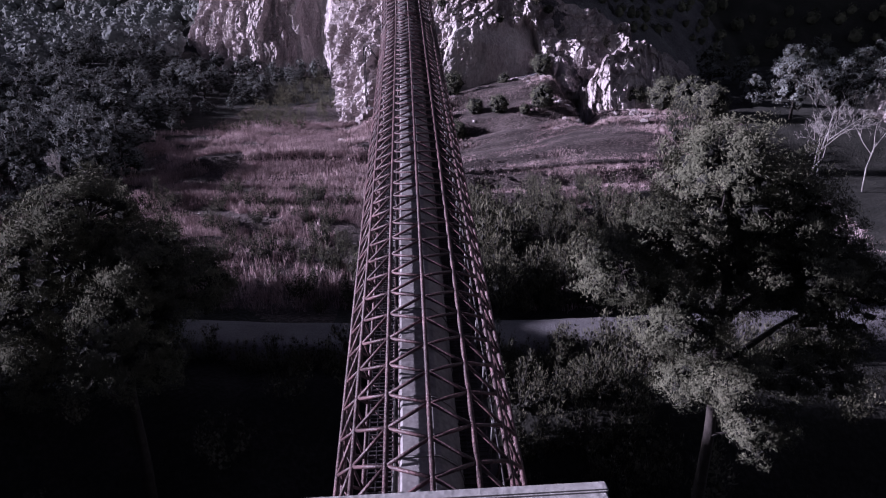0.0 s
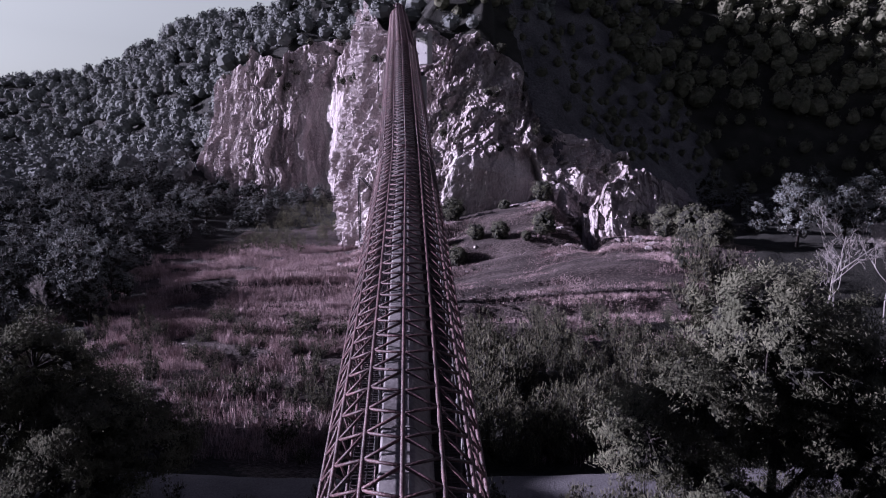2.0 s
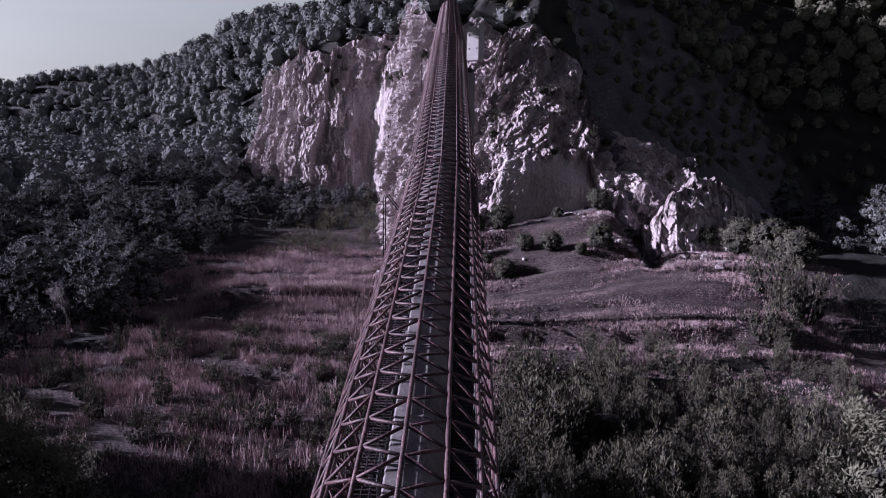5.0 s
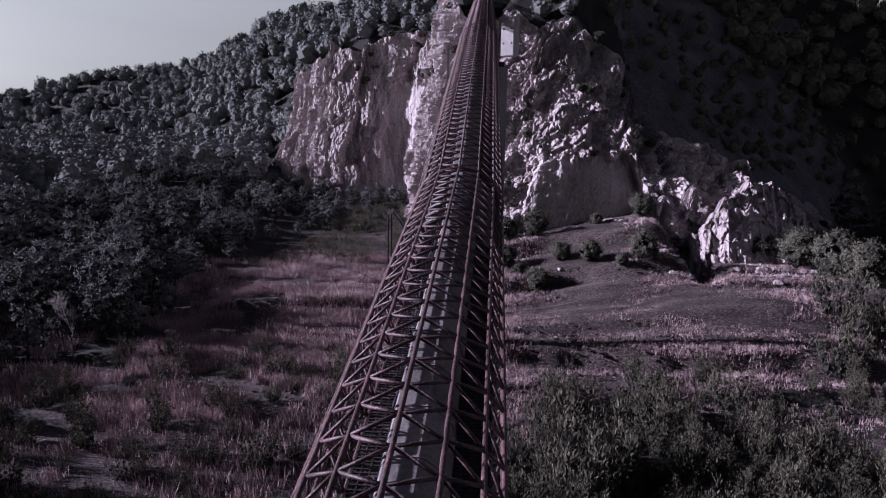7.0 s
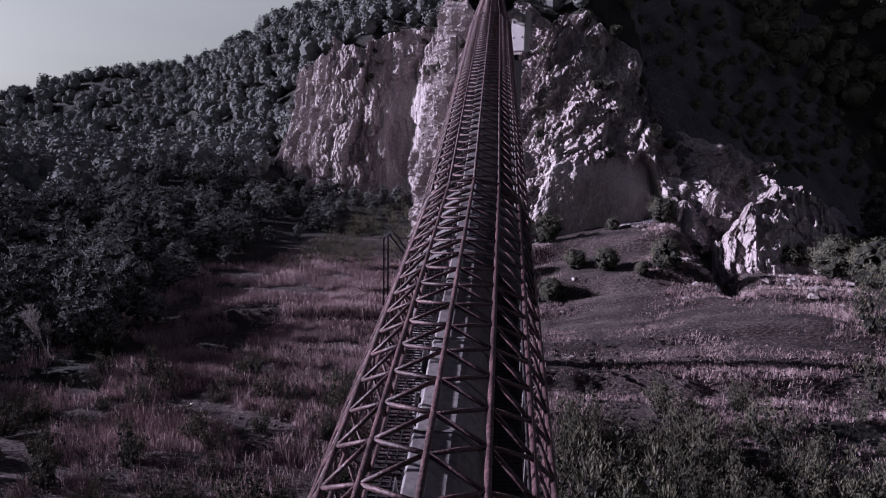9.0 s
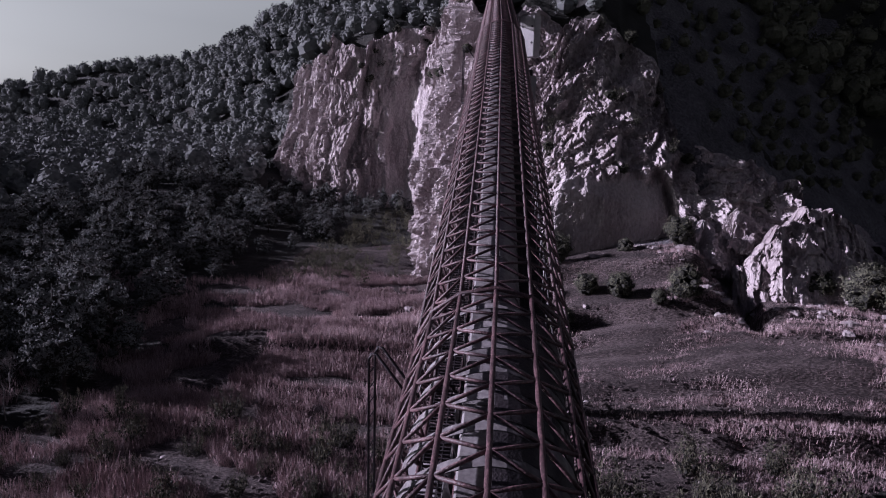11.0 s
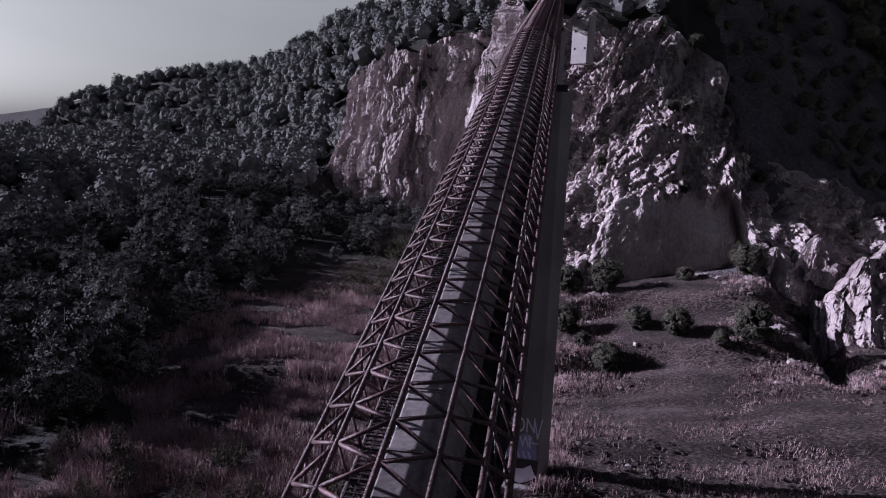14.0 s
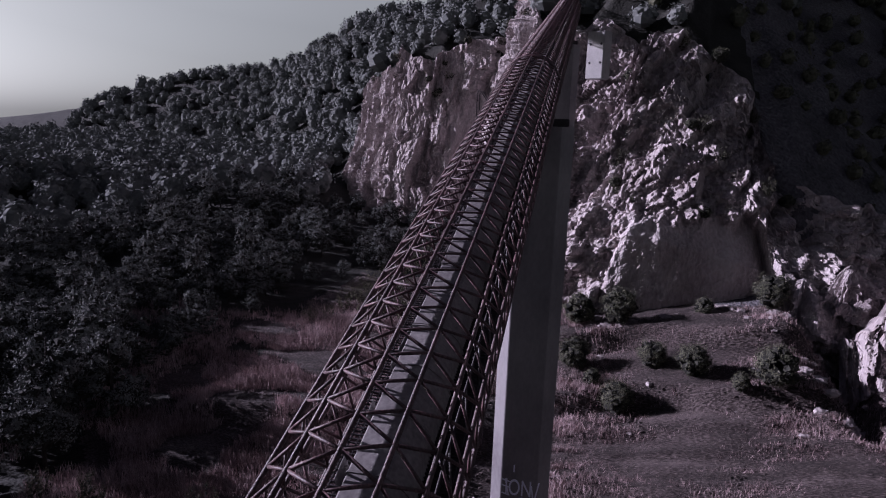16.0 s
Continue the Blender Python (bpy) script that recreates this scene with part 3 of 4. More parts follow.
def gallery(p, q, label, covered):
    d = q - p
    n = round(d.length / RING_STEP)
    step = d.length / n
    y = d.normalized()
    x = y.cross(Vector((0, 0, 1))).normalized()
    z = x.cross(y)
    base = tagged(new("conveyor_gallery"), label, "conveyor bridge", "sections of the conveyor bridge")
    base.matrix_basis = Matrix.Translation(p) @ Matrix((x, y, z)).transposed().to_4x4()
    long_me = bars("chord", [([(0, 0, 0), (0, d.length, 0)], 0.038)], RUST, 8)
    upper_panels = (10, 11, 12, 13, 0, 1, 2)
    upper = [panel_mesh(k, step) for k in upper_panels]
    lone = min(n, 42)
    rest = [([Vector(v) + Vector((0, i * step, 0)) for v in p], 0.027) for i in range(n) for k in range(CHORDS) if i >= lone or k not in upper_panels for p in panel_bars(k, step)]
    tagged(part("outer_bracing", bars("outer_bracing", rest, RUST, 5), base), kind="stuff")
    for a in ANGLES:
        part("chord", long_me, base).location = spoke(a, RING_R)
    for k in range(lone):
        for me in upper:
            part("brace", me, base).location = (0, k * step, 0)
    # hood of the belt, in sheets
    m = max(1, round(n / 2))
    sl = d.length / m
    hood = hood_mesh(sl)
    for k in range(m):
        o = part("hood_panel", hood, base, "dull grey sheet-metal hood over the belt")
        o.location = (random.uniform(-0.012, 0.012), k * sl + 0.012, random.uniform(-0.012, 0.012))
        o.rotation_euler = (random.uniform(-0.006, 0.006), random.uniform(-0.015, 0.015), random.uniform(-0.008, 0.008))
    gl = d.length / m
    gm, gm2 = grating_mesh(0.52, gl - 0.02), grating_mesh(0.42, gl - 0.02)
    for k in range(m):
        part("walkway_grating", gm, base, "dark steel walkway grating").location = (0.78, k * gl, -0.72)
        part("walkway_grating", gm2, base, "dark steel walkway grating").location = (-0.80, k * gl, -0.72)
    part("belt_frame", bars("belt_frame", [([(sx, 0, -0.75), (sx, d.length, -0.75)], 0.06) for sx in (-0.46, 0.40)], RUST, 4), base)
    part("floor_plate", box_mesh("floor_plate", (1.75, d.length, 0.02), DARK, 0, (0.30, d.length / 2, -0.83)), base, "dark steel floor plate")
    part("handrail", bars("handrail", [([(1.06, 0, 0.28), (1.06, d.length, 0.28)], 0.02)], DARK, 6), base, "dark steel handrail")
    yy = 0.3
    while yy < d.length - 1.2:
        ln = random.choice((0.35, 0.5, 0.8))
        o = part("side_sheet", side_me, base, "pale torn side sheet")
        o.matrix_basis = pose(-0.53 + random.uniform(-0.03, 0.02), yy, -0.36, random.uniform(-6, 6), random.uniform(-16, 4), random.uniform(-5, 5)) @ Matrix.Diagonal((1, ln, random.uniform(0.5, 1.0), 1))
        yy += ln + random.choice((0.15, 0.4, 0.9, 1.6))
    post_me = bars("rail_post", [([(1.06, 0, -0.72), (1.06, 0, 0.28)], 0.018)], GALV, 6)
    for k in range(int(d.length / 1.3)):
        part("rail_post", post_me, base).location = (0, k * 1.3 + 0.4, 0)
    for k in range(covered):
        part("arched_strip", strip_me, base, "bent pale sheet strip").location = (0, d.length - 0.35 - k * step, 0)
    if covered:
        sheet = cover_mesh(0.62)
        for k in range(7):
            o = part("cover_sheet", sheet, base, "dark curved cover sheet over the belt")
            o.location = (random.uniform(-0.01, 0.01), d.length - 0.75 - 0.645 * k, random.uniform(-0.015, 0.015))
    fl = hoop("flange", RING_R + 0.02, 0.042, RUST)
    for yy in (0.06, d.length - 0.06)[0 if p.y > 20 else 1:]:
        part("flange", fl, base).location = (0, yy, 0)
    return base


def cover_mesh(length):
    """Thin curved sheet over the eastern half of the belt, with a raised lip along one edge."""
    vs, fs = [], []
    cuts = [(0.0, 1.17), (0.03, 1.17), (0.031, 1.15), (length, 1.15)]
    arc = [radians(2 + 8.5 * k) for k in range(13)]
    for y, r in cuts:
        for thick in (0.0, 0.012):
            vs += [spoke(a, r - thick) + Vector((0, y, 0)) for a in arc]
    n = len(arc)
    for k in range(len(cuts) - 1):
        for lay in (0, 1):
            for j in range(n - 1):
                i = (2 * k + lay) * n + j
                fs.append((i, i + 1, i + 2 * n + 1, i + 2 * n) if lay == 0 else (i, i + 2 * n, i + 2 * n + 1, i + 1))
    return mesh("cover_sheet", vs, fs, DARK)


def hood_mesh(length):
    """Folded sheet hood: flat top, bevelled shoulders, upright sides with a raised seam at one end."""
    prof = [(-0.47, -0.72), (-0.46, -0.16), (-0.42, -0.1), (0.1, -0.085), (0.2, -0.115), (0.44, -0.33), (0.5, -0.42), (0.58, -0.72)]
    vs, fs = [], []
    cuts = [(0, 0.0), (0.03, 0.0), (0.031, -0.012), (length - 0.05, -0.012), (length - 0.049, 0.012), (length - 0.02, 0.012)]
    for y, grow in cuts:
        for x, z in prof:
            vs.append((x * (1 + grow), y, z + grow * 1.0))
    w = len(prof)
    for k in range(len(cuts) - 1):
        for j in range(w - 1):
            fs.append((k * w + j, k * w + j + 1, (k + 1) * w + j + 1, (k + 1) * w + j))
    fs.append(tuple(range(w)))
    fs.append(tuple((len(cuts) - 1) * w + j for j in range(w))[::-1])
    return mesh("hood_panel", vs, fs, DUCT)


strip_me = arched_strip()
side_me = box_mesh("side_sheet", (0.012, 1.0, 0.42), GALV, 0, (0, 0.5, 0))
gallery(JOINTS[0], JOINTS[1], "long rusty red tubular lattice conveyor gallery, low span", 7)
gallery(JOINTS[1], JOINTS[2], "long rusty red tubular lattice conveyor gallery, middle span", 0)
gallery(JOINTS[2], JOINTS[3], "long rusty red tubular lattice conveyor gallery, upper span", 0)


# ---- piers ----
def pier_mesh(name, length, thick, z0, z1, mat):
    """Upright concrete blade with pointed ends and small worn corners."""
    h, r, e = length / 2, thick / 2, 0.03
    prof = [(h, e), (h - r + e, r - e * 0.4), (h - r - e, r), (-h + r + e, r), (-h + r - e, r - e * 0.4), (-h, e), (-h, -e), (-h + r - e, -r + e * 0.4), (-h + r + e, -r), (h - r - e, -r), (h - r + e, -r + e * 0.4), (h, -e)]
    n = len(prof)
    levels = [z0 + (z1 - z0) * k / 12 for k in range(13)]
    vs = [(x, y, z) for z in levels for x, y in prof]
    fs = [(k * n + j, k * n + (j + 1) % n, (k + 1) * n + (j + 1) % n, (k + 1) * n + j) for k in range(12) for j in range(n)]
    fs += [tuple(range(n))[::-1], tuple(12 * n + j for j in range(n))]
    return mesh(name, vs, fs, mat)


def pier(x, y, z1, label, turn=4.9, length=2.95):
    zb = ground_z(x, y) - 1.0
    base = tagged(new("bridge_pier"), label, "pier", "concrete piers")
    base.matrix_basis = pose(x, y, zb, 0, 0, turn)
    part("shaft", pier_mesh("shaft", length, 1.15, 0, z1 - zb - 0.35, CONC), base)
    part("footing", box_mesh("footing", (length + 1.0, 2.2, 1.3), CONC, 0.04, (0, 0, 0.45)), base)
    part("head", box_mesh("head", (length - 0.5, 0.9, 0.35), DARK, 0.03, (0, 0, z1 - zb - 0.175)), base, "dark steel bearing block")
    return base


pier(-1.1, 35.6, -4.75, "tall grey concrete pier with pointed ends")
main_pier = pier(-2.8, 63.6, 4.2, "tall grey concrete pier with blue and white graffiti near its foot")
pier(-6.3, 97.0, 11.9, "tall grey concrete pier against the cliff")


def graffiti(text, size, x, z, mat, lean=0.0, narrow=1.0):
    """Sprayed letters lying on the front of the pier."""
    cu = bpy.data.curves.new("graffiti", "FONT")
    cu.body, cu.size, cu.extrude, cu.offset = text, size, 0.002, 0.006
    ob = new("graffiti_text", cu)
    bpy.context.view_layer.update()
    me = bpy.data.meshes.new_from_object(ob.evaluated_get(bpy.context.evaluated_depsgraph_get()))
    bpy.data.objects.remove(ob)
    me.materials.clear()
    me.materials.append(mat)
    o = part("graffiti", me, main_pier, "sprayed graffiti")
    o.matrix_basis = pose(x, -0.581, z, 90, lean, 0) @ Matrix.Diagonal((narrow, 1, 1, 1))
    return o


# ---- building under the low end ----
def transfer_house():
    base = tagged(new("transfer_house"), "concrete transfer house with a pale ribbed metal roof", "building")
    base.matrix_basis = pose(1.04, 6.2, -26, 0, 0, 5.0)
    part("wall", box_mesh("wall", (3.7, 3.4, 19.0), CONC, 0.03, (0, 0, 9.5)), base)
    part("roof", box_mesh("roof", (4.1, 3.9, 0.12), PALE, 0.02, (0, 0, 19.06)), base)
    rib = box_mesh("roof_rib", (4.1, 0.05, 0.05), PALE, 0.015, (0, 0, 0))
    for k in range(10):
        part("roof_rib", rib, base).location = (0, -1.8 + k * 0.38, 19.14)
    part("flashing", box_mesh("flashing", (4.14, 0.16, 0.2), PALE, 0.02, (0, 1.96, 19.06)), base)
    return base


transfer_house()


# ---- access ladders beside the gallery ----
def access_ladder(x, y, z, reach):
    base = tagged(new("access_ladder"), "thin black steel access ladder hung beside the gallery", "ladder", "access ladders")
    base.matrix_basis = pose(x, y, z)
    for dx in (0, 0.02):
        yy = 0.0 if dx == 0 else 0.36
        part("stile", bars("stile", [([(dx, yy, -3.1), (dx, yy, -0.12), (dx + 0.05, yy, 0.0), (dx + 0.14, yy, 0.0), (reach, yy, -reach * 1.1)], 0.026)], DARK, 6), base)
    for k in range(9):
        part("rung", rung_me, base).location = (0, 0, -0.4 - 0.3 * k)
    part("bracket", bars("bracket", [([(0, 0, -3.1), (reach, 0, -3.1)], 0.035), ([(0, 0.36, -3.1), (reach, 0.36, -3.1)], 0.035)], DARK, 6), base)
    return base


rung_me = bars("rung", [([(0, 0, 0), (0.01, 0.36, 0)], 0.012)], DARK, 5)
access_ladder(-3.39, 35.6, -3.33, 1.15)
access_ladder(-5.4, 61.5, 5.26, 0.95)


# ---- abutment on the cliff ----
def abutment():
    base = tagged(new("abutment"), "pale sunlit concrete abutment block on the rock", "abutment")
    base.matrix_basis = pose(-3.2, 99.0, 8.6, 0, 0, -30)
    part("block", box_mesh("block", (1.9, 1.3, 4.4), PALE, 0.05, (0, 0, 2.2)), base)
    hole = bars("anchor_hole", [([(0, -0.02, 0), (0, 0.05, 0)], 0.12)], DARK, 8)
    for x in (-0.55, 0.65):
        for z in (1.5, 3.2):
            part("anchor_hole", hole, base).location = (x, -0.66, z)


abutment()


# ---- plants ----
rng = np.random.default_rng(5)


def cube_sphere():
    """Quads of a small rounded lump (24, 4, 3)."""
    out = []
    g = (-1.0, 0.0, 1.0)
    for axis in range(3):
        for s in (-1.0, 1.0):
            for i in range(2):
                for j in range(2):
                    q = []
                    for a, c in ((g[i], g[j]), (g[i + 1], g[j]), (g[i + 1], g[j + 1]), (g[i], g[j + 1])):
                        p = [0, 0, 0]
                        p[axis], p[(axis + 1) % 3], p[(axis + 2) % 3] = s, a, c * s
                        p = np.array(p)
                        q.append(p / np.linalg.norm(p))
                    out.append(q)
    return np.array(out)


LUMP = cube_sphere()
BLOCK = LUMP.reshape(6, 4, 4, 3)[:, [0, 1, 3, 2], [0, 3, 2, 1]]


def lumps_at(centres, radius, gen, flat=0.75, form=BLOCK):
    """Uneven dense lumps, the heart of a crown; near crowns paint them near black as shade."""
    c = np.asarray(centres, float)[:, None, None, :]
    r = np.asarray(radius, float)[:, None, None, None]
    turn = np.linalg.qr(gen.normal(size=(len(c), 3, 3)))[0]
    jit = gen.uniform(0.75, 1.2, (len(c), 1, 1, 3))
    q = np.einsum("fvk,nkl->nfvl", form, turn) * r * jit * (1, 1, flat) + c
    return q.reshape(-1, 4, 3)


def split_clumps(centres, spread, count, gen):
    """Break each clump into smaller ones on its shell, so that the crown has lobes and gaps."""
    c, s = [], []
    for p, r in zip(np.asarray(centres, float), spread):
        d = gen.normal(size=(count, 3)) + (0, 0, 0.35)
        d /= np.linalg.norm(d, axis=1, keepdims=True)
        c.append(p + d * r * gen.uniform(0.55, 1.0, (count, 1)) * (1, 1, 0.75))
        s.append(r * gen.uniform(0.22, 0.42, count))
    return np.concatenate(c), np.concatenate(s)


def leaf_quads(centres, spread, per, size, gen, flat=0.75, thin=0.2, rise=0.45, heart=None):
    """Small needle tufts round the clump centres. heart: the middle of the crown, towards which the tufts turn their backs."""
    centres = np.asarray(centres, float)
    spread = np.broadcast_to(np.asarray(spread, float), (len(centres),))
    c = np.repeat(centres, per, axis=0)
    n = len(c)
    sp = np.repeat(spread, per)[:, None]
    off = gen.normal(size=(n, 3))
    off /= np.linalg.norm(off, axis=1, keepdims=True) + 1e-9
    way = off + (0, 0, rise) + gen.normal(size=(n, 3)) * 0.4
    way /= np.linalg.norm(way, axis=1, keepdims=True)
    off = off * gen.uniform(0.35, 1.0, (n, 1)) * sp
    off[:, 2] *= flat
    c = c + off
    b = np.cross(way, gen.normal(size=(n, 3)))
    if heart is not None:
        face = c - np.repeat(np.broadcast_to(np.asarray(heart, float), centres.shape), per, axis=0)
        face = face / (np.linalg.norm(face, axis=1, keepdims=True) + 1e-9) + 0.7 * off / sp + gen.normal(size=(n, 3)) * 0.3
        face /= np.linalg.norm(face, axis=1, keepdims=True)
        way = way - face * (way * face).sum(1, keepdims=True) * 0.8
        way /= np.linalg.norm(way, axis=1, keepdims=True)
        b = np.cross(face, way)
    b /= np.linalg.norm(b, axis=1, keepdims=True)
    s = size * gen.uniform(0.6, 1.4, (n, 1))
    a, b = way * s, b * s * thin
    leaves = np.stack([c - a * 0.1, c + a * 0.45 + b, c + a, c + a * 0.45 - b], 1)
    return leaves


def wood_pine(h, r, seed):
    """Low pine with a full uneven crown of several lobes that reaches nearly to the ground."""
    gen = np.random.default_rng(seed)
    base = tagged(new("pine_tree"), "dark green pine with rounded uneven crown", "tree", "trees")
    wood, c = [([(0, 0, 0), (0.1, 0, h * 0.4), (0.05, 0.1, h * 0.85)], [0.16, 0.11, 0.03])], []
    mids = []
    for k in range(7):
        a, q = 2.4 * k + gen.uniform(-0.3, 0.3), 0.0 if k == 0 else gen.uniform(0.35, 0.62)
        mid = np.array((math.cos(a) * r * q, math.sin(a) * r * q, h * (0.72 if k == 0 else gen.uniform(0.25, 0.62))))
        wood.append(([(0.05, 0, mid[2] * 0.6), tuple(mid)], [0.06, 0.02]))
        d = gen.normal(size=(15, 3)) + (0, 0, 0.3)
        d /= np.linalg.norm(d, axis=1, keepdims=True)
        mids.append(np.tile(mid, (15, 1)))
        c.append(mid + d * (r * 0.56, r * 0.56, h * 0.22) * gen.uniform(0.55, 1.05, (15, 1)))
    c = np.concatenate(c)
    part("trunk", bars("trunk", wood, BARK, 5), base)
    tufts = leaf_quads(c, gen.uniform(0.3, 0.62, len(c)), 40, 0.15, gen, flat=0.85, thin=0.3, rise=0.7, heart=np.concatenate(mids))
    part("crown", quads("crown", tufts, WOODS, lumps_at(c * (0.86, 0.86, 0.92), gen.uniform(0.25, 0.42, len(c)), gen), CROWN_SHADE), base)
    return base


def shrub(h, r, seed, plumes, per, mat):
    """Upright feathery shrub: many stems, each with a tapering plume of fine leaves."""
    gen = np.random.default_rng(seed)
    base = tagged(new("shrub"), "grey-green feathery shrub on the valley floor", "shrub", "shrubs")
    wood, c, s = [], [], []
    for k in range(plumes):
        a, q = gen.uniform(0, 2 * math.pi), math.sqrt(gen.uniform(0.02, 1))
        top = h * (1.05 - 0.5 * q * q) * gen.uniform(0.75, 1.1)
        foot = Vector((math.cos(a) * r * q * 0.35, math.sin(a) * r * q * 0.35, 0))
        tip = Vector((math.cos(a) * r * q, math.sin(a) * r * q, top))
        wood.append(([foot, foot.lerp(tip, 0.5), tip], [0.03, 0.02, 0.006]))
        for t in (0.3, 0.55, 0.78, 1.0):
            c.append(tuple(foot.lerp(tip, t) + Vector(gen.normal(size=3)) * 0.05 * r))
            s.append(r * 0.26 * (1.25 - 0.75 * t))
    part("branchwork", bars("branchwork", wood, BARK, 4), base)
    part("foliage", quads("foliage", leaf_quads(c, s, per, 0.17, gen, flat=1.6, thin=0.09, rise=1.8), mat, lumps_at(c, [q * 0.36 for q in s], gen, 1.4), CROWN_SHADE), base)
    return base


def round_bush(h, r, seed):
    """Dense rounded young pine: needles all over an egg-shaped crown with lobes."""
    gen = np.random.default_rng(seed)
    base = tagged(new("pine_bush"), "dense rounded dark green young pine on the bank", "bush", "pine bushes")
    n = 110
    d = gen.normal(size=(n, 3))
    d /= np.linalg.norm(d, axis=1, keepdims=True)
    c = d * (r, r, h * 0.47) * gen.uniform(0.7, 1.0, (n, 1)) + (0, 0, h * 0.5)
    part("trunk", bars("trunk", [([(0, 0, 0), (0.05, 0, h * 0.5)], [0.09, 0.05])], BARK, 6), base)
    part("crown", quads("crown", leaf_quads(c, gen.uniform(0.14, 0.26, n) * r, 36, 0.13, gen, flat=0.95, thin=0.15, rise=0.7, heart=(0, 0, h * 0.42)), PINE, lumps_at(c * (0.7, 0.7, 0.8) + (0, 0, h * 0.09), gen.uniform(0.2, 0.3, n) * r, gen), CROWN_SHADE), base)
    return base


def bare_tree(h, seed, label):
    """Leafless tree with forked upright limbs."""
    gen = np.random.default_rng(seed)
    wood = []

    def grow(p, d, ln, r, depth):
        q = p + d * ln
        mid = p + d * ln * 0.5 + Vector(gen.normal(size=3)) * ln * 0.04
        wood.append(([p, mid, q], [r, r * 0.8, r * 0.6]))
        if depth == 0:
            return
        for _ in range(3 if depth > 2 else 4):
            nd = (d + Vector(gen.normal(size=3)) * 0.42 + Vector((0, 0, 0.15))).normalized()
            grow(p + d * ln * gen.uniform(0.45, 1.0), nd, ln * gen.uniform(0.5, 0.75), max(0.009, r * 0.5), depth - 1)
    grow(Vector((0, 0, 0)), Vector((0.05, 0, 1)).normalized(), h * 0.40, h * 0.0075, 5)
    base = tagged(new("bare_tree"), label, "tree", "bare trees")
    part("branchwork", bars("branchwork", wood, BIRCH, 4), base)
    return base


UNDERGROWTH = []


def grow(ob, x, y, s, turn, tall=1.0):
    """Add a copy of a shrub's leaves to the joined undergrowth."""
    me = [c for c in ob.children if c.name.startswith("foliage")][0].data
    v = np.zeros(len(me.vertices) * 3, np.float32)
    me.vertices.foreach_get("co", v)
    q = v.reshape(-1, 4, 3)[::3] * (s, s, s * tall)
    a = radians(turn)
    rot = np.array([[math.cos(a), -math.sin(a), 0], [math.sin(a), math.cos(a), 0], [0, 0, 1]])
    UNDERGROWTH.append(q @ rot.T + (x, y, ground_z(x, y) - 0.15))


def put(ob, x, y, scale=1.0, turn=0.0, sink=0.15, zscale=1.0):
    ob.matrix_basis = pose(x, y, ground_z(x, y) - sink, 0, 0, turn) @ Matrix.Diagonal((scale, scale, scale * zscale, 1))
    return ob


def more(ob, x, y, scale, turn, zscale=1.0, sink=0.15):
    c = copy_thing(ob, Matrix())
    c.matrix_basis = pose(x, y, ground_z(x, y) - sink, 0, 0, turn) @ Matrix.Diagonal((scale, scale, scale * zscale, 1))
    return c


def lobed_pine(label, x, y, h, lobes, seed):
    """Old pine: a forked trunk, limbs to each lobe of the crown and needle tufts all over the lobes' shells."""
    gen = np.random.default_rng(seed)
    base = tagged(new("pine_tree"), label, "tree", "trees")
    foot = ground_z(x, y) - 0.2
    base.matrix_basis = pose(x, y, foot)
    up = -19.2 - foot
    h += up
    lobes = [((p[0], p[1], p[2] + up), r) for p, r in lobes]
    fork = Vector((0.15, 0.0, h * 0.42))
    wood = [([(0, 0, 0), (0.12, 0.05, h * 0.2), fork, (-0.1, 0.1, h * 0.68), (-0.25, 0.1, h * 0.86)], [0.3, 0.25, 0.2, 0.12, 0.05])]
    hearts, heart_r, c, sp, mids = [], [], [], [], []
    for (lx, ly, lz), (rx, ry, rz) in lobes:
        mid = Vector((lx, ly, lz))
        root = Vector((0.1, 0.03, min(h * 0.75, max(h * 0.25, lz - 0.35 * abs(lx) - 0.8))))
        wood.append(([root, root.lerp(mid, 0.5) + Vector((0, 0, 0.2)), mid], [0.13, 0.085, 0.04]))
        n = int(17 * rx * rz + 12)
        d = gen.normal(size=(n, 3)) + (0, 0, 0.25)
        d /= np.linalg.norm(d, axis=1, keepdims=True)
        p = d * (rx, ry, rz) * gen.uniform(0.6, 1.04, (n, 1)) + (lx, ly, lz)
        for q in p[::3]:
            wood.append(([mid, mid.lerp(Vector(q), 0.55) + Vector((0, 0, 0.08)), Vector(q)], [0.035, 0.024, 0.008]))
        c.append(p)
        mids.append(np.tile((lx, ly, lz), (n, 1)))
        sp.append(gen.uniform(0.34, 0.62, n))
        hearts.append(p * 0.72 + np.array((lx, ly, lz)) * 0.28)
        heart_r.append(gen.uniform(0.16, 0.3, n))
    part("trunk", bars("trunk", wood, BARK, 6), base)
    c, sp = np.concatenate(c), np.concatenate(sp)
    small, tuft = split_clumps(c, sp, 9, gen)
    tufts = leaf_quads(small, tuft * 1.35, 36, 0.092, gen, thin=0.17, rise=0.9, heart=np.repeat(np.concatenate(mids), 9, axis=0))
    part("crown", quads("crown", tufts, PINE, lumps_at(np.concatenate(hearts), np.concatenate(heart_r), gen), CROWN_SHADE), base)
    return base


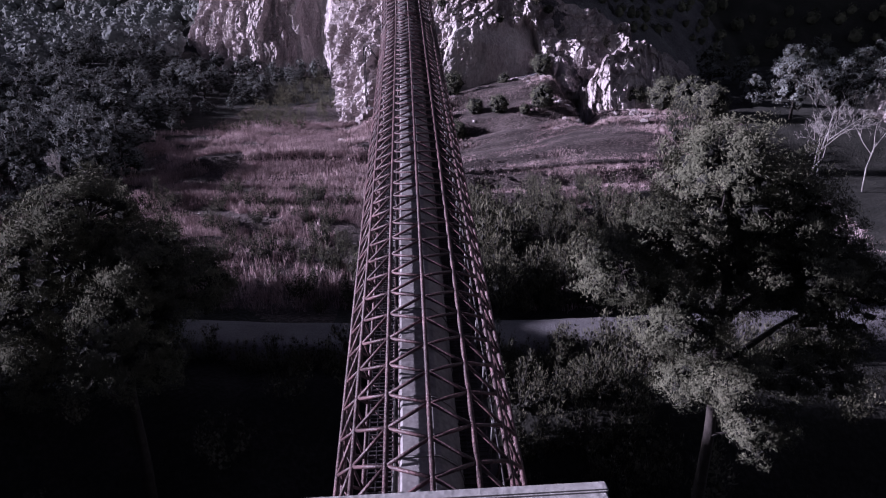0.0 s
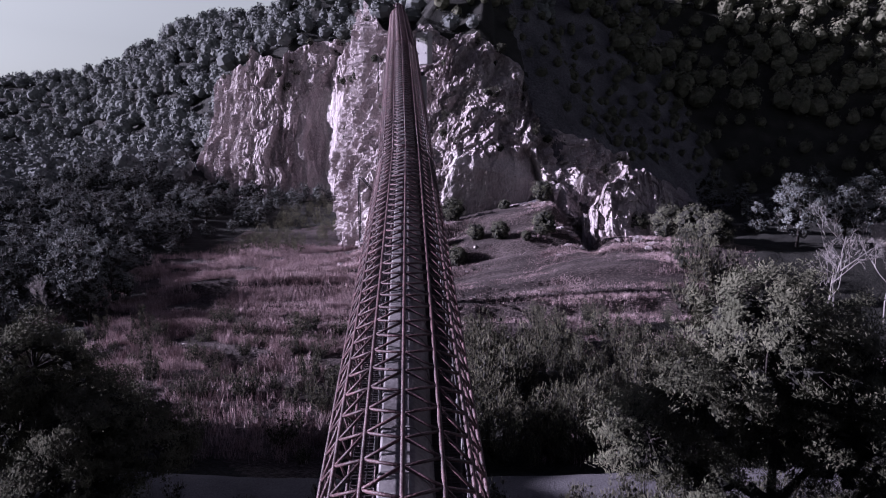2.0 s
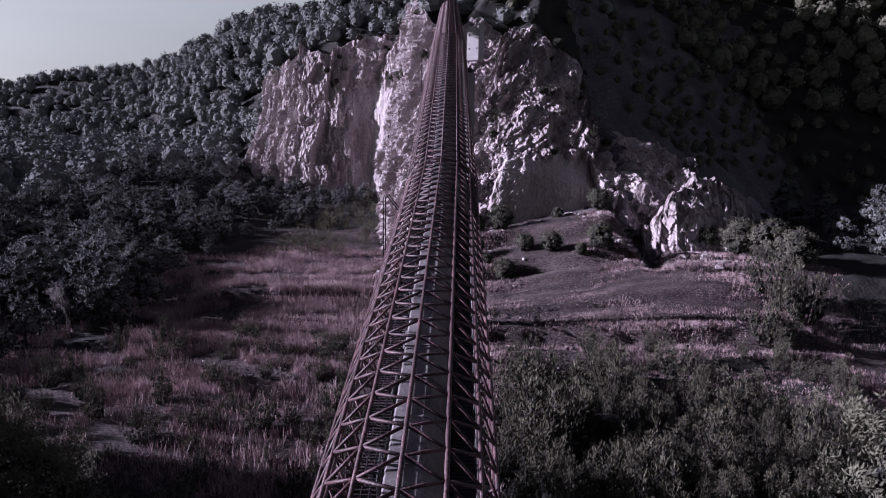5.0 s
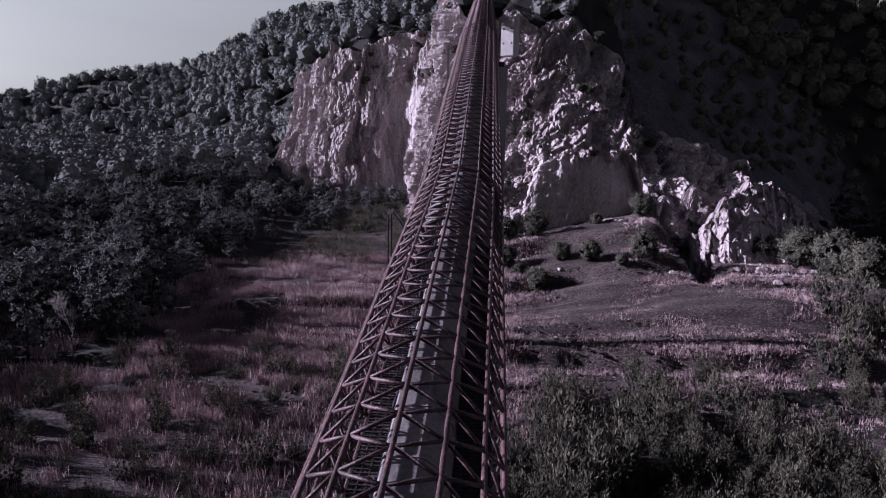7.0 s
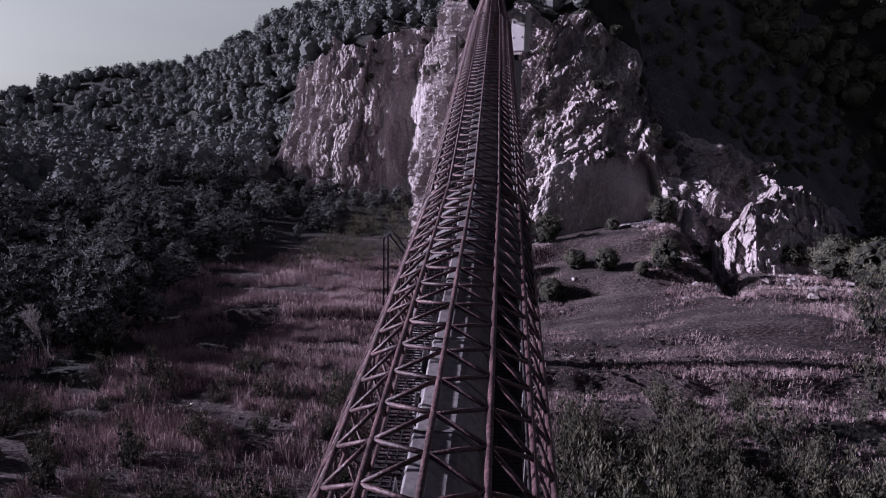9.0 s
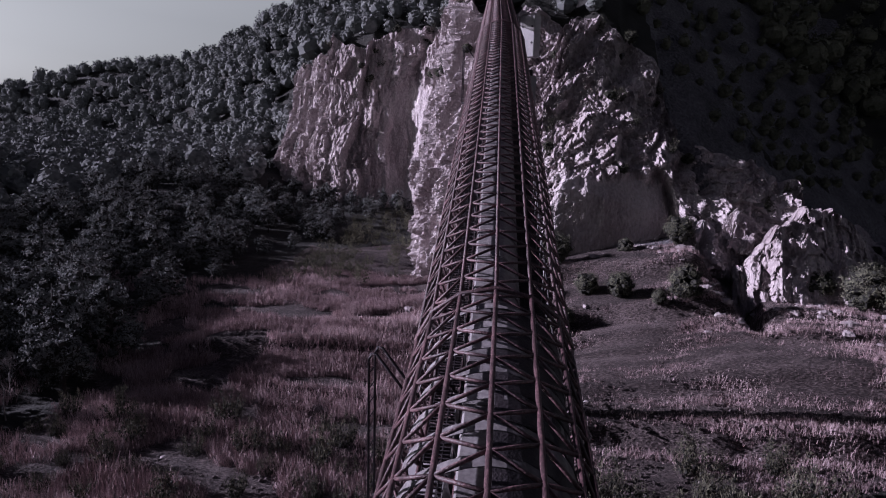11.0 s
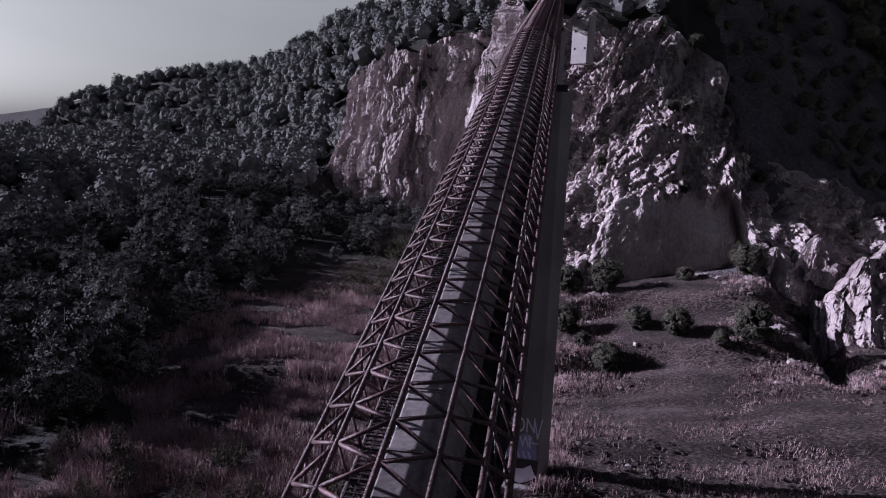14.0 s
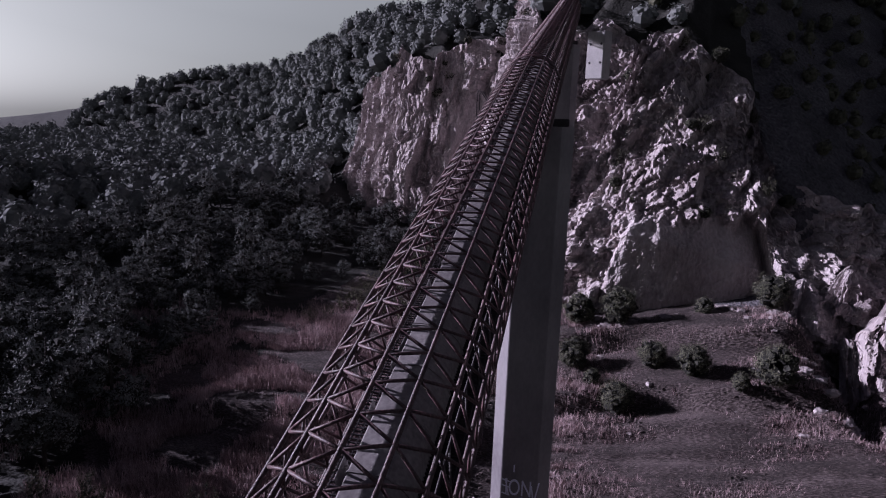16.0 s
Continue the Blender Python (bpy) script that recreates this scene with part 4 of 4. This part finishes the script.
# two large trees near the low span
big_pine = lobed_pine("large spreading pine with bushy grey-green crown and bare lower branches", 10.4, 22.0, 14.5,
                      [((-0.7, -0.2, 12.4), (2.1, 2.0, 2.1)), ((1.3, 0.6, 11.3), (2.2, 2.2, 2.0)), ((-2.1, 0.2, 10.6), (1.9, 1.8, 1.6)), ((-3.5, 0.4, 9.2), (1.9, 1.8, 1.5)),
                       ((-1.9, -0.9, 7.9), (1.9, 1.5, 1.3)), ((2.4, 0.6, 9.2), (2.7, 2.4, 1.9)), ((4.3, 1.0, 8.0), (2.3, 2.0, 1.8)), ((0.2, 1.8, 9.4), (2.4, 2.0, 1.9)),
                       ((0.4, -1.2, 5.6), (1.5, 1.2, 1.0)), ((2.9, -0.4, 5.7), (2.5, 1.5, 0.9)), ((-1.1, -0.3, 5.2), (1.1, 1.0, 0.8)), ((1.1, -1.4, 3.9), (1.1, 1.0, 0.9))], 3)
lobed_pine("broad dark green pine beside the track", -12.0, 24.0, 12.2,
           [((0.0, 0.0, 10.6), (1.9, 1.8, 1.7)), ((-1.7, 0.0, 9.2), (2.1, 2.0, 1.9)), ((1.7, 0.0, 8.6), (2.0, 1.9, 1.7)), ((-2.6, 0.0, 6.8), (2.3, 2.0, 1.7)), ((0.8, -0.8, 6.6), (2.5, 2.0, 1.8)),
            ((3.3, 0.3, 8.0), (1.6, 1.4, 1.3)), ((-3.3, -0.6, 4.6), (1.8, 1.6, 1.3)), ((0.4, -0.6, 4.6), (2.0, 1.6, 1.2)), ((0.2, 1.5, 8.5), (2.2, 1.8, 1.8))], 8)


def dead_twigs():
    """Bare pale branches under the crown."""
    gen = np.random.default_rng(77)
    wood = []
    for k in range(18):
        a = gen.uniform(2.4, 5.6)
        p = Vector((0.1, 0.0, gen.uniform(10.0, 13.5)))
        d = Vector((math.cos(a), math.sin(a), gen.uniform(-0.35, 0.15)))
        ln = gen.uniform(0.5, 1.0)
        q = p + d * ln
        wood.append(([p, p + d * ln * 0.5 + Vector((0, 0, 0.25)), q], [0.016, 0.012, 0.005]))
        for _ in range(7):
            t = gen.uniform(0.35, 1.0)
            r = p + d * ln * t
            wood.append(([r, r + (d + Vector(gen.normal(size=3)) * 0.6) * gen.uniform(0.2, 0.5)], [0.006, 0.003]))
    part("dead_wood", bars("dead_wood", wood, BIRCH, 4), big_pine, "bare pale dead branches")


dead_twigs()

WOOD_KINDS = [wood_pine(7.0, 2.6, 20 + k) for k in range(4)]
SHRUBS = [shrub(2.9, 1.5, 40 + k, 20, 26, OLIVE) for k in range(3)]
for k, s in enumerate(WOOD_KINDS):
    put(s, -48 - 6 * k, 96 + 5 * k, 1.0, 40 * k)
put(SHRUBS[0], 4.2, 45.5, 1.9, 10, zscale=0.95)
put(SHRUBS[1], 6.2, 38.8, 1.2, 50)
put(SHRUBS[2], 14.0, 56.5, 1.1, 90)

for x, y, s in ((-19.5, 30.0, 1.2), (-14, 31.0, 0.7), (-20, 27, 1.0), (-33, 62, 1.0), (-37, 66, 1.2), (-41, 63, 1.2), (-34.5, 69, 1.1), (-39, 72, 1.15), (-44, 68, 1.2), (-42, 76, 1.1)):
    more(WOOD_KINDS[int(x) % 4], x, y, s, x * 40)
# round dark bushes on the bank under the spur and round the outcrops
BUSHES = [round_bush(3.1, 1.5, 90 + k) for k in range(3)]
put(BUSHES[0], -2.4, 89.4, 1.05, 20)
put(BUSHES[1], 1.0, 88.7, 1.15, 80)
put(BUSHES[2], 12.7, 89.4, 1.05, 140)
for x, y, s in ((7.8, 89.7, 0.6), (-2.2, 84.1, 0.95), (3.8, 83.7, 0.85), (6.7, 82.1, 0.95), (11.7, 79.6, 1.1), (1.5, 79.7, 0.95), (24.2, 85.2, 1.2), (26.8, 82.0, 1.5), (29.2, 79.5, 1.6), (30.5, 76.5, 1.5), (22.5, 91.5, 0.8), (16.0, 93.5, 0.8), (31, 88, 1.3), (28, 91.5, 1.1), (9.6, 79.4, 0.5), (-0.5, 81.5, 0.5)):
    more(BUSHES[int(x * 7) % 3], x, y, s, x * 40, 0.95)
# scrub growing on the ledges of the spur
for rock, n, lo, hi, size in (("cliff_spur", 60, 0.45, 1.0, 0.65), ("cliff_west", 14, 0.75, 1.0, 0.8)):
    face = FACES[rock]
    for _ in range(n):
        r, c = int(rng.uniform(lo, hi) * (face.shape[0] - 1)), rng.integers(6, face.shape[1] - 6)
        p = face[r, c]
        o = copy_thing((SHRUBS + BUSHES)[rng.integers(6)], Matrix())
        s = size * rng.uniform(0.5, 1.1)
        o.matrix_basis = pose(p[0], p[1] - 0.1, p[2] - 0.3, 0, 0, rng.uniform(0, 360)) @ Matrix.Diagonal((s, s, s * 0.8, 1))
for x, y, s in ((25.2, 68.8, 1.6), (27, 66, 1.7), (22.5, 62, 1.5), (8.2, 38.0, 1.2), (3.0, 43.0, 1.1), (6.0, 47.5, 1.3), (9.5, 42, 1.0), (12.5, 44.0, 1.2), (-3.5, 46, 1.0), (-7.5, 44, 0.8), (16, 50, 1.2), (19.5, 46, 1.3), (1.8, 37.8, 0.8), (11, 37.5, 0.9), (-9, 30.0, 0.5), (-6.5, 30.4, 0.6), (-4, 29.8, 0.45), (4.2, 30.2, 0.55), (6.5, 30.3, 0.7), (9.2, 30.0, 0.5), (12, 29.6, 0.6)):
    more(SHRUBS[int(x * 3) % 3], x, y, s, x * 31)

for k in range(40):
    x = -15 + 0.95 * k + rng.uniform(-0.5, 0.5)
    if abs(x + 0.7) > 2.2:
        more(SHRUBS[k % 3], x, 30.6 + 0.0035 * x * x + rng.uniform(-0.5, 0.3), rng.uniform(0.6, 1.2) * (0.7 if x < -4 else 1.0), rng.uniform(0, 360), sink=0.5)

# brush on the shaded slope below the track
for k in range(16):
    more(SHRUBS[k % 3], 3.6 + 0.42 * k + rng.uniform(-0.5, 0.5), 24.0 + (k * 1.9) % 5.5, rng.uniform(0.6, 1.0), rng.uniform(0, 360), sink=0.4)

# low woods on the western side of the valley floor
spots = []


def scatter(n, x0, x1, y0, y1, keep, gap):
    got = 0
    for _ in range(n * 30):
        x, y = rng.uniform(x0, x1), rng.uniform(y0, y1)
        if not keep(x, y) or any((x - a) ** 2 + (y - b) ** 2 < gap * gap for a, b in spots[-700:]):
            continue
        spots.append((x, y))
        got += 1
        yield x, y
        if got >= n:
            return


for x, y in scatter(260, -80, -24, 44, 152, lambda x, y: x < (-34 if y < 72 else -38) - 0.05 * abs(y - 62) or (y > 112 and x < -34 + 0.25 * max(0, y - 125)), 2.4):
    more(WOOD_KINDS[rng.integers(4)], x, y, rng.uniform(0.4, 0.75) if x > -44 else rng.uniform(0.5, 1.15), rng.uniform(0, 360), rng.uniform(0.8, 1.1))
for x, y in scatter(70, -33, -18, 96, 146, lambda x, y: x < -18.5 - 0.05 * (y - 96), 1.8):
    grow(SHRUBS[rng.integers(3)], x, y, rng.uniform(0.5, 1.0), rng.uniform(0, 360))
for x, y in scatter(150, -32, 26, 36.8, 60, lambda x, y: not (-4.5 < x < 1.5 and y > 58) and (y < 50 or abs(x) > 8), 1.7):
    more(SHRUBS[rng.integers(3)], x, y, rng.uniform(0.35, 0.85), rng.uniform(0, 360))
for x, y in scatter(70, 2, 26, 37, 57, lambda x, y: y < 57 - 0.3 * x, 1.3):
    more(SHRUBS[rng.integers(3)], x, y, rng.uniform(0.45, 1.05), rng.uniform(0, 360), rng.uniform(0.9, 1.3))
for x, y in scatter(60, -24, 30, 11, 30, lambda x, y: abs(x - 1) > 3.5, 2.2):
    grow(SHRUBS[rng.integers(3)], x, y, rng.uniform(0.5, 1.1), rng.uniform(0, 360))


for x, y in scatter(34, 40, 85, 66, 112, lambda x, y: cliff_side(np.array([x]), np.array([y]))[0][0] < -1, 3.2):
    more(WOOD_KINDS[rng.integers(4)], x, y, rng.uniform(0.6, 1.25), rng.uniform(0, 360), rng.uniform(0.8, 1.1))


def on_brow(x, y):
    d, _, lean = cliff_side(np.array([x]), np.array([y]))
    return d[0] > lean[0] + 0.8 and not (-12 < x < 0 and y < 112) and not (4 < x < 46 and y < 132)


# far woods: one joined crown mesh on each side of the spur
def woods():
    protos = []
    for k in range(5):
        g = np.random.default_rng(70 + k)
        d = g.normal(size=(30, 3)) + (0, 0, 0.5)
        d /= np.linalg.norm(d, axis=1, keepdims=True)
        c = d * (2.2, 2.2, 2.4) * g.uniform(0.7, 1.1, (30, 1)) + (0, 0, 3.1)
        lumps = lumps_at([(0.2, 0, 2.7), (-0.6, 0.5, 3.6), (0.5, -0.5, 3.9)], [1.9, 1.3, 1.2], g, 0.9, LUMP)
        protos.append(np.concatenate([leaf_quads(c, g.uniform(0.45, 0.75, 30), 6, 0.62, g, flat=0.85, thin=0.42, heart=(0, 0, 2.6)), lumps]))
    out = []

    def add(x, y, s):
        p = protos[rng.integers(5)]
        a = rng.uniform(0, 2 * math.pi)
        rot = np.array([[math.cos(a), -math.sin(a), 0], [math.sin(a), math.cos(a), 0], [0, 0, 1]])
        out.append((p * (s, s, s * rng.uniform(0.8, 1.15))) @ rot.T + (x, y, ground_z(x, y) - 0.3))
    for x, y in scatter(2300, -290, -52, 100, 385, lambda x, y: (y > 150 or x < -80) and y > -x * 0.7 + 20, 2.7):
        d = cliff_side(np.array([x]), np.array([y]))[0]
        if -8 < d[0] < 3 and x > -72:
            continue
        add(x, y, rng.uniform(0.7, 1.35))
    for x, y in scatter(260, -62, 20, 98, 190, on_brow, 3.4):
        add(x, y, rng.uniform(0.45, 1.0))
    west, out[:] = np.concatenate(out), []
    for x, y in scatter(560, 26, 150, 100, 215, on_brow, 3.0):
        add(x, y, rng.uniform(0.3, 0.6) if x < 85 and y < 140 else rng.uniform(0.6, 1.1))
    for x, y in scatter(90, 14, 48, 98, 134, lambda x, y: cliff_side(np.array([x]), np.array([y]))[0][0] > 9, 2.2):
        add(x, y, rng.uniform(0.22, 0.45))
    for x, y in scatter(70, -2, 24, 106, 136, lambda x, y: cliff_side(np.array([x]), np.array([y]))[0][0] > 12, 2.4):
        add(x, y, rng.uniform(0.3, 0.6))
    # Same crowns as the west; the darker leaf colour stands for the slope's shade.
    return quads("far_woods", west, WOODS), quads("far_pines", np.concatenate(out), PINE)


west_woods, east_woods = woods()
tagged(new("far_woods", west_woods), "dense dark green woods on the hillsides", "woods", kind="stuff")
tagged(new("far_pines", east_woods), "scattered trees on the stony slope, shade put into darker leaves", "woods", kind="stuff")

for x, y, h in ((37, 64, 14), (34.5, 61, 11), (39, 60, 12), (-34, 58, 6), (-36.5, 61, 5)):
    put(bare_tree(h, int(h * 10), "pale leafless tree with fine upright branches"), x, y, 1.0)


# ---- dry grass ----
def grass():
    n = 34000
    x = np.concatenate([rng.uniform(-60, 34, n), rng.normal(-18, 7, 40000), rng.uniform(-3, 28, 44000)])
    y = np.concatenate([37 + 60 * rng.uniform(0, 1, n), rng.uniform(50, 104, 40000), rng.uniform(50, 90, 44000)])
    keep = (np.array([fbm(a * 0.11, b * 0.16, 4.0, 3) if k < n + 40000 else fbm(a * 0.1, b * 0.75, 8.0, 3) - 0.2 for k, (a, b) in enumerate(zip(x, y))]) > -0.14)
    x, y = x[keep], y[keep]
    d = cliff_side(x, y)[0]
    ok = (d < 0.5) & ((x < 0) | (rng.uniform(0, 1, len(x)) < 0.7))
    x, y = x[ok], y[ok]
    z = height(x, y)
    per = 8
    bx = np.repeat(x, per) + rng.normal(0, 0.16, len(x) * per)
    by = np.repeat(y, per) + rng.normal(0, 0.16, len(x) * per)
    bz = np.repeat(z, per) - 0.15
    h = np.repeat(rng.uniform(0.3, 1.0, len(x)) * np.interp(x, [-40, -6, 4, 24], [0.95, 0.9, 0.4, 0.5]), per) * rng.uniform(0.7, 1.2, len(x) * per)
    a = rng.uniform(0, 2 * math.pi, len(bx))
    w = np.interp(bx, [-6, 2], [0.022, 0.016])
    lx, ly = rng.normal(0, 0.22, len(bx)) * h, rng.normal(0, 0.22, len(bx)) * h
    base = np.stack([bx, by, bz], -1)
    side = np.stack([np.cos(a) * w, np.sin(a) * w, 0 * a], -1)
    tip = base + np.stack([lx, ly, h], -1)
    return quads("dry_grass", np.stack([base - side, base + side, tip + side * 0.3, tip - side * 0.3], 1), GRASS)


tagged(new("dry_grass", grass()), "pinkish dry grass tufts over the valley floor", "grass", kind="stuff")

# graffiti: readable letters, and plain strokes for the rest
zb = main_pier.location.z
graffiti("ION", 1.25, -0.72, -14.55 - zb, SPRAYW, 0.0, 0.6)
graffiti("OW", 0.95, -0.76, -15.45 - zb, SPRAYW, 0.0, 0.7)


def stroke(x0, z0, x1, z1, mat, w=0.035):
    d = Vector((x1 - x0, 0, z1 - z0))
    n = Vector((-d.z, 0, d.x)).normalized() * w
    a, c = Vector((x0, 0, z0)), Vector((x1, 0, z1))
    vs = [a - n, c - n, c + n, a + n]
    vs = [(p.x, -0.579, p.z - zb) for p in vs] + [(p.x, -0.576, p.z - zb) for p in vs]
    part("graffiti", mesh("graffiti", vs, [(0, 1, 2, 3), (4, 7, 6, 5), (0, 4, 5, 1), (1, 5, 6, 2), (2, 6, 7, 3), (3, 7, 4, 0)], mat), main_pier, "sprayed graffiti stroke")


stroke(-0.28, -13.3, -0.28, -12.9, SPRAYW)
for dz in (0, 0.32, 0.75):
    stroke(-0.85, -13.75 - dz, -0.45, -13.85 - dz, SPRAYW)
stroke(-0.7, -13.7, -0.5, -14.6, SPRAYW)
stroke(0.62, -13.9, 0.78, -14.9, SPRAYW)
stroke(0.78, -14.9, 1.0, -13.7, SPRAYW)
stroke(0.32, -14.7, 0.42, -15.5, SPRAYW)
stroke(0.42, -15.15, 0.85, -15.2, SPRAYW)
for k in range(4):
    stroke(-0.6 + 0.3 * k, -15.7, -0.45 + 0.3 * k, -16.1, SPRAYW)


def patch(name, pts, depth, mat, label):
    n = len(pts)
    vs = [(x, -0.575 - depth, z - zb) for x, z in pts] + [(x, -0.57, z - zb) for x, z in pts]
    fs = [tuple(range(n)), tuple(range(n, 2 * n))[::-1]] + [(k, k + n, (k + 1) % n + n, (k + 1) % n) for k in range(n)]
    part(name, mesh(name, vs, fs, mat), main_pier, label)


patch("paint_patch", [(-0.85, -16.15), (0.8, -16.15), (0.75, -15.2), (0.2, -14.6), (-0.5, -14.9), (-0.85, -15.4)], 0.0015, SPRAY, "faded blue spray paint")
patch("paint_patch", [(-0.9, -18.1), (0.85, -18.1), (0.88, -16.2), (-0.9, -16.18)], 0.0015, BLACKP, "black painted ground of a mural")
patch("paint_patch", [(-0.7, -17.4), (-0.1, -17.7), (0.5, -17.45), (0.78, -17.2), (0.5, -16.5), (0.1, -16.75), (-0.4, -16.8), (-0.8, -17.0)], 0.003, SPRAYW, "pale painted shape")


# ---- loose stones on the field and below the rocks ----
def stones():
    gen = np.random.default_rng(31)
    out = []
    for x, y, s in [(gen.uniform(-24, 30), gen.uniform(48, 90), gen.uniform(0.06, 0.2)) for _ in range(130)] + [(gen.normal(18, 4), gen.normal(81, 3), gen.uniform(0.15, 0.5)) for _ in range(60)] + [(gen.uniform(-16, 14), gen.uniform(88, 91), gen.uniform(0.15, 0.55)) for _ in range(60)]:
        q = LUMP * (1 + 0.3 * np.sin(LUMP[..., :1] * gen.uniform(3, 8) + LUMP[..., 1:2] * gen.uniform(3, 8) + gen.uniform(0, 6)))
        out.append(q * (s * gen.uniform(0.7, 1.5), s, s * 0.6) + (x, y, ground_z(x, y) + s * 0.1))
    return quads("loose_stones", np.concatenate(out), ROCK)


tagged(new("loose_stones", stones()), "pale loose limestone rubble on the dry ground", "stones", kind="stuff")


tagged(new("undergrowth", quads("undergrowth", np.concatenate(UNDERGROWTH), OLIVE)), "low grey-green undergrowth below the slopes", "undergrowth", kind="stuff")


# ---- clods of earth over the dry field ----
def clods():
    gen = np.random.default_rng(12)
    n = 7000
    x, y = gen.uniform(-26, 27, n), gen.uniform(50, 84, n)
    z = height(x, y)
    s = gen.uniform(0.06, 0.2, n)
    c = np.stack([x, y, z + 0.3 * s], -1)
    return quads("earth_clods", lumps_at(c, s, gen, 0.6), SOIL)


tagged(new("earth_clods", clods()), "small dry clods of earth on the field", "clods", kind="stuff")
